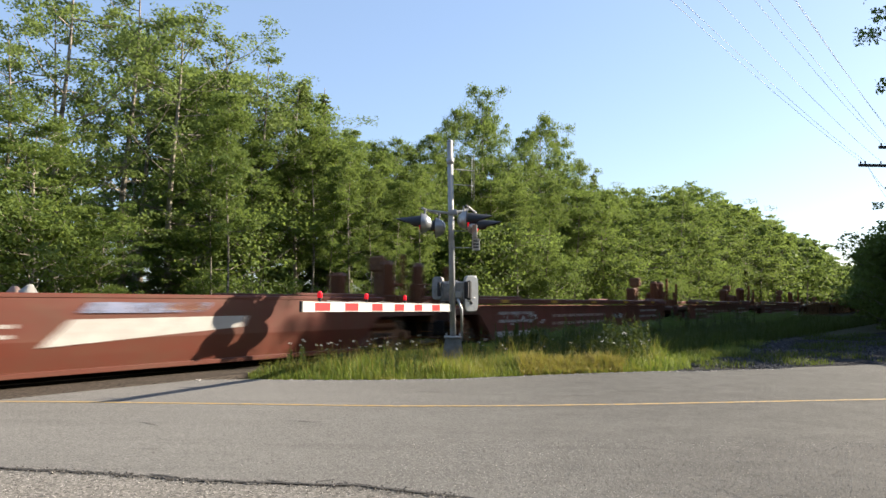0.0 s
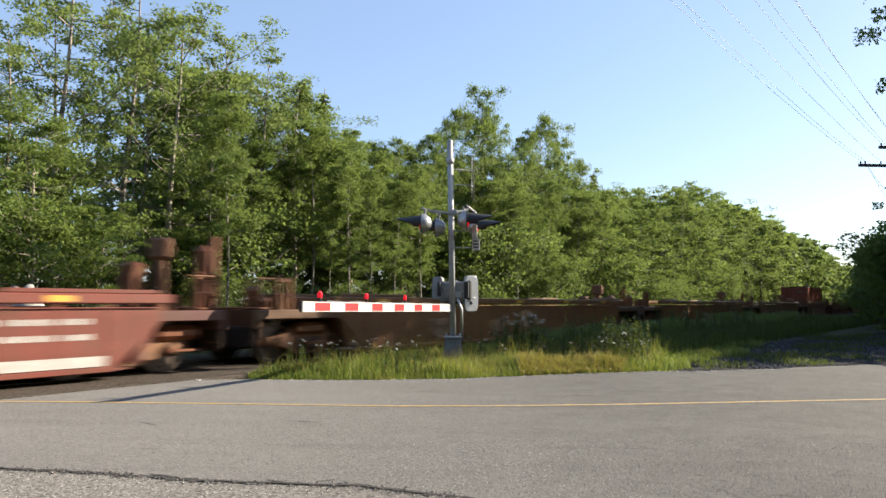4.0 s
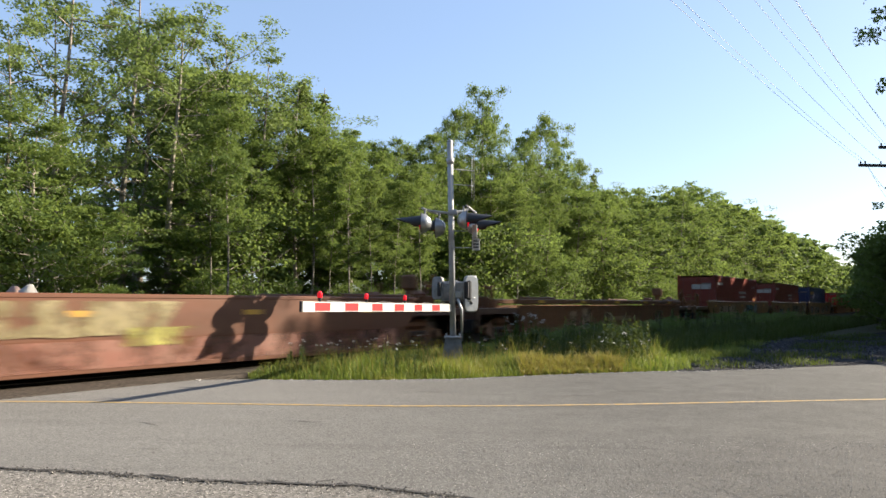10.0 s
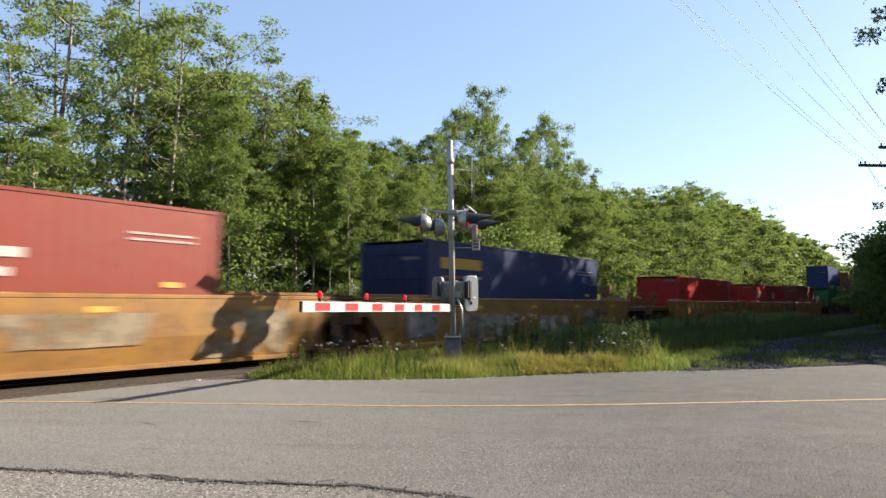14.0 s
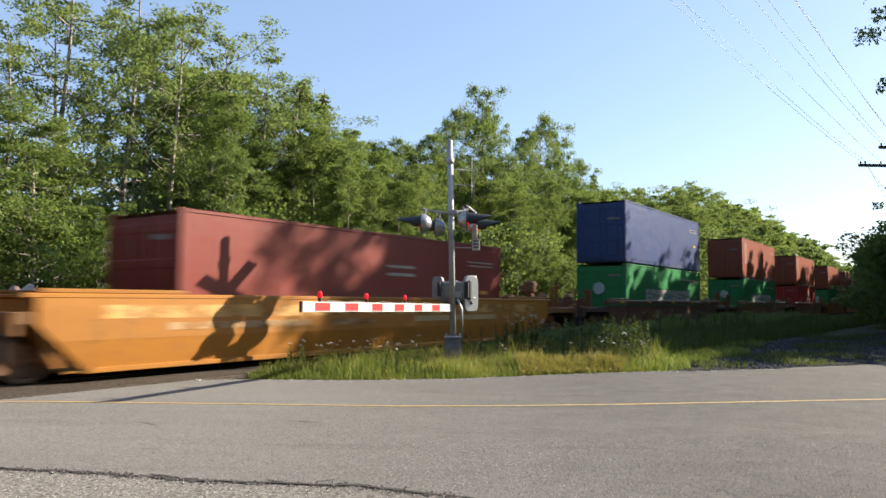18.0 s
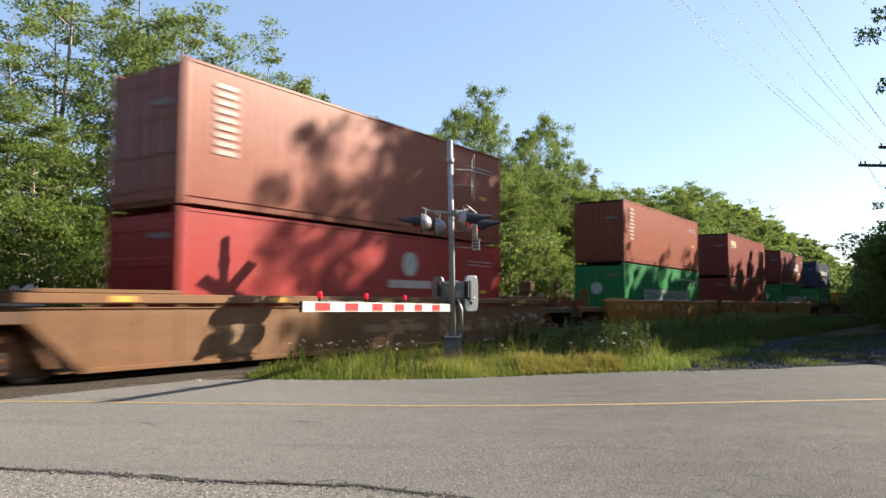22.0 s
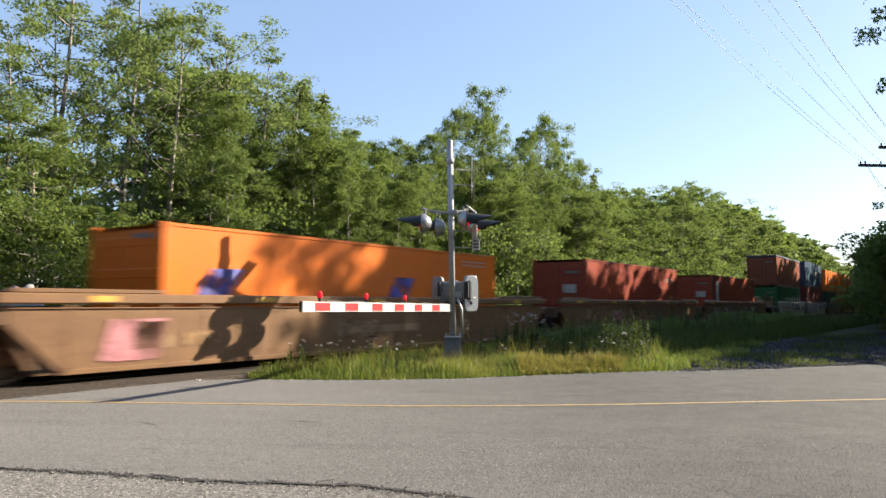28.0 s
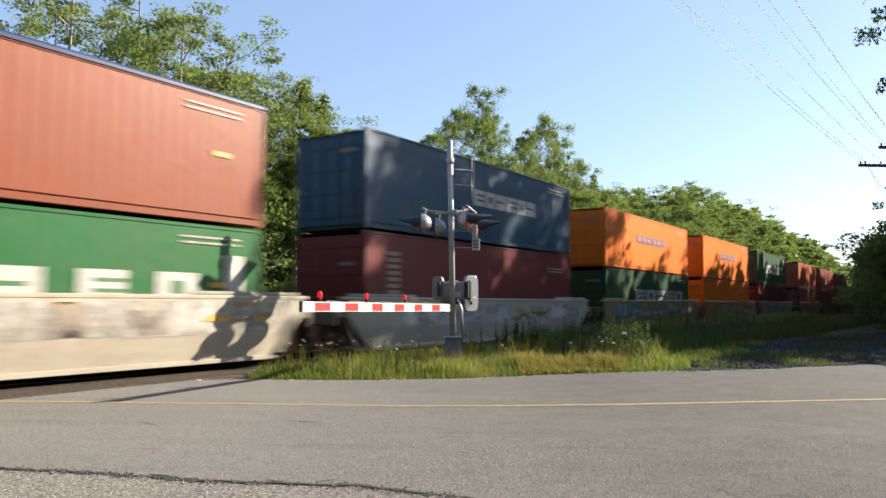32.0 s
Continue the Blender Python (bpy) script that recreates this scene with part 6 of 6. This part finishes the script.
def in_meadow(x, y):
    """The rough ground between the track and the gravel lane."""
    if track_off(x, y) < 2.4 or y < edge_y(x) + 0.12 or y > 69 or y < 14.1:
        return False
    for (y0, x0), (y1, x1) in zip(LANE_LEFT, LANE_LEFT[1:]):
        if y0 <= y <= y1:
            return 1.5 < x < x0 + (x1 - x0) * (y - y0) / (y1 - y0) + 0.9 * noise.noise((x * 0.7, y * 0.7, 6))
    return False


def blades(name, count, x0, x1, y0, y1, low, high, width, mat, label, rule, seed):
    rn = np.random.RandomState(seed)
    xy = []
    while len(xy) < count:
        for x, y in rn.uniform((x0, y0), (x1, y1), (2000, 2)):
            if rule(x, y):
                xy.append((x, y))
    xy = np.array(xy[:count])
    n = count
    patch = np.array([0.78 + 0.5 * noise.noise((x * 0.9, y * 0.9, 4.0)) + 0.4 * noise.noise((x * 3.1, y * 3.1, 8.0)) for x, y in xy])
    h = rn.uniform(low, high, n) * patch
    h *= np.clip(0.3 + np.array([y - edge_y(x) for x, y in xy]) / 0.9 * rn.uniform(0.6, 1.4, n), 0.25, 1.0)
    h *= np.clip(0.25 + np.array([x + 3.35 + 0.29 * (y - 12.9) for x, y in xy]) / 0.9 * rn.uniform(0.6, 1.4, n), 0.2, 1.0)
    a = rn.uniform(0, 2 * math.pi, n)
    lean = rn.uniform(0.1, 0.9, n) * h
    d = np.stack([np.cos(a), np.sin(a)], 1)
    side = np.stack([-d[:, 1], d[:, 0]], 1) * width * rn.uniform(0.6, 1.3, (n, 1))
    z0b = np.full((n, 1), -0.04)
    b0, b1 = np.hstack([xy - side, z0b]), np.hstack([xy + side, z0b])
    mid = xy + d * lean[:, None] * 0.35
    m0, m1 = np.hstack([mid - side * 0.8, h[:, None] * 0.6]), np.hstack([mid + side * 0.8, h[:, None] * 0.6])
    tip = np.hstack([xy + d * lean[:, None], h[:, None]])
    v = np.stack([b0, b1, m1, m0, tip], 1).reshape(-1, 3)
    k = np.arange(n)[:, None] * 5
    me = bpy.data.meshes.new(name)
    faces = np.hstack([k, k + 1, k + 2, k + 3]).tolist() + np.hstack([k + 3, k + 2, k + 4]).tolist()
    me.from_pydata(v.tolist(), [], faces)
    me.materials.append(mat)
    return tagged(new(name, me), label, "grass", kind="stuff")


blades("roadside_grass", 60000, -4.2, 10.5, 12.6, 22.0, 0.10, 0.36, 0.006, M_GRASS, "long green and yellow grass beside the road", in_strip, 3)
blades("trackside_grass", 36000, 1.5, 32.0, 16.2, 60.0, 0.25, 0.7, 0.011, M_WEED, "long grass beside the track, darkened for shade", lambda x, y: in_meadow(x, y) and track_off(x, y) < 6.5 + 0.05 * y, 4)
blades("meadow_grass", 20000, 2.5, 12.0, 14.2, 26.0, 0.08, 0.26, 0.006, M_GRASS, "low green grass beside the gravel lane", in_meadow, 6)
blades("dry_grass", 9000, 1.2, 4.6, 13.6, 16.2, 0.16, 0.42, 0.006, M_DRY, "dry yellow grass at the road's edge", lambda x, y: 0.105 < x / y < 0.245 and edge_y(x) + 0.02 < y < edge_y(x) + 1.3 * (0.4 + noise.noise((x * 1.3, y * 1.3, 1)) + 0.5), 7)
def on_gravel(x, y):
    return 4.8 < x < 0.63 * y and edge_y(x) + 0.3 < y < 34 and track_off(x, y) > 6.0 and noise.noise((x * 0.55, y * 0.55, 11)) > 0.12


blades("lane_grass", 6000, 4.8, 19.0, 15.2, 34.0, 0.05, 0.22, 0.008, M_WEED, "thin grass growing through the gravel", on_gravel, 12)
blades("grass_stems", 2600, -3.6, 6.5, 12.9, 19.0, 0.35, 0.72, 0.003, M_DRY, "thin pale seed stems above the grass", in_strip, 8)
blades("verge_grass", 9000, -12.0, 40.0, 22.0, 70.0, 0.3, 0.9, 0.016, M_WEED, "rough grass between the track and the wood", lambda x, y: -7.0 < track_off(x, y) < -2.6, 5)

for i in range(34):
    # leafy clumps between the track and the lane
    s = -1.0 + 0.95 * i + rnd.uniform(-0.4, 0.4)
    p = on_track(s, rnd.uniform(3.0, 4.4) + 0.03 * s)
    plant_tree(rnd.choice(BUSHES), p.x, p.y, rnd.uniform(0.13, 0.24) + 0.003 * s, rnd.uniform(0, 6.28), "low leafy shrub beside the track", 1.6, -0.05, "low shrubs beside the track", "shrub", "shrub")


def weed_mesh(seed, h, flower):
    """A tall weed: stem, narrow leaves, and a flower head."""
    r = random.Random(seed)
    st, lf, fl = G(), G(), G()
    top = Vector((r.uniform(-0.1, 0.1) * h, r.uniform(-0.1, 0.1) * h, h))
    st.tube([(0, 0, -0.05), top * 0.5 + Vector((0.02, 0, 0)), top], [0.006, 0.005, 0.003], 5)
    for k in range(int(h * 75)):
        f = r.uniform(0.08, 0.95 if not flower else 0.8)
        a = r.uniform(0, 6.28)
        ln = r.uniform(0.06, 0.14) * (1.15 - 0.6 * f)
        p = top * f
        d = Vector((math.cos(a), math.sin(a), r.uniform(0.1, 0.8))).normalized()
        w = d.cross(Vector((0, 0, 1))).normalized() * ln * 0.2
        lf.add([p, p + d * ln * 0.5 + w, p + d * ln, p + d * ln * 0.5 - w], [(0, 1, 2, 3)])
    if flower:
        for k in range(26):
            a, q = r.uniform(0, 6.28), math.sqrt(r.random()) * 0.042
            p = top + Vector((math.cos(a) * q, math.sin(a) * q, 0.01 - q * q * 6 + r.uniform(-0.018, 0.018)))
            s = 0.009
            fl.add([p + Vector((-s, -s, 0)), p + Vector((s, -s, 0.004)), p + Vector((s, s, 0)), p + Vector((-s, s, 0.004))], [(0, 1, 2, 3)])
    return st.mesh("stem", M_WEED), lf.mesh("leaves", M_WEED, False, False), fl.mesh("flower_head", M_PETAL, False, False) if flower else None


WEEDS = [weed_mesh(100 + i, 0.9, False) for i in range(4)]
FLOWERS = [weed_mesh(120 + i, 0.7, True) for i in range(4)]


def plant_weed(meshes, x, y, k, turn, label, name):
    t = thing(name, label, "plant", Matrix.Translation((x, y, -0.03)) @ Matrix.Rotation(turn, 4, "Z"), "weeds in the grass")
    for nm, me in zip(("stem", "leaves", "flower_head"), meshes):
        if me:
            part(nm, me, None, t)
    t.scale = (k, k, k)


def scatter(n, bx0, bx1, y0, y1, meshes, k0, k1, label, name):
    done = 0
    while done < n:
        y = rnd.uniform(y0, y1)
        x = rnd.uniform(bx0, bx1) * y
        if track_off(x, y) > 2.3 and y > edge_y(x) + 0.1:
            plant_weed(rnd.choice(meshes), x, y, rnd.uniform(k0, k1), rnd.uniform(0, 6.28), label, name)
            done += 1


TALL, LACE = "tall green weed among the grass", "wild white flower on a thin stem"
scatter(95, 0.17, 0.28, 16.0, 18.4, WEEDS, 0.75, 1.3, TALL, "tall_weed")
scatter(70, -0.22, 0.0, 13.3, 16.0, WEEDS, 0.3, 0.5, "leafy green weed in the grass", "leafy_weed")
scatter(30, 0.02, 0.2, 16.0, 19.5, WEEDS, 0.6, 1.0, TALL, "tall_weed")
scatter(24, 0.29, 0.36, 19.0, 24.0, WEEDS, 0.6, 0.9, TALL, "tall_weed")
scatter(60, 0.28, 0.43, 25.0, 34.0, WEEDS, 0.9, 1.4, TALL, "tall_weed")
scatter(18, 0.085, 0.14, 17.2, 19.0, FLOWERS, 1.2, 1.6, LACE, "wild_flower")
scatter(14, 0.2, 0.29, 15.3, 17.0, FLOWERS, 0.7, 1.1, LACE, "wild_flower")
scatter(30, -0.22, -0.03, 13.6, 16.4, FLOWERS, 0.65, 0.95, LACE, "wild_flower")
scatter(16, 0.0, 0.19, 14.6, 17.6, FLOWERS, 0.6, 0.9, LACE, "wild_flower")


# ---- the train's run ----
def motions():
    for ob, c, z in MOVERS:
        walk(ob, [(t, track_pose(c - SPEED * t, 0.0, z)) for t in (0.0, 8.0, 16.0, 24.0, 32.0)])
    start = {ob: c for ob, c, z in MOVERS}
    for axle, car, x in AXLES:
        # each axle rolls while it passes the crossing and is held still elsewhere
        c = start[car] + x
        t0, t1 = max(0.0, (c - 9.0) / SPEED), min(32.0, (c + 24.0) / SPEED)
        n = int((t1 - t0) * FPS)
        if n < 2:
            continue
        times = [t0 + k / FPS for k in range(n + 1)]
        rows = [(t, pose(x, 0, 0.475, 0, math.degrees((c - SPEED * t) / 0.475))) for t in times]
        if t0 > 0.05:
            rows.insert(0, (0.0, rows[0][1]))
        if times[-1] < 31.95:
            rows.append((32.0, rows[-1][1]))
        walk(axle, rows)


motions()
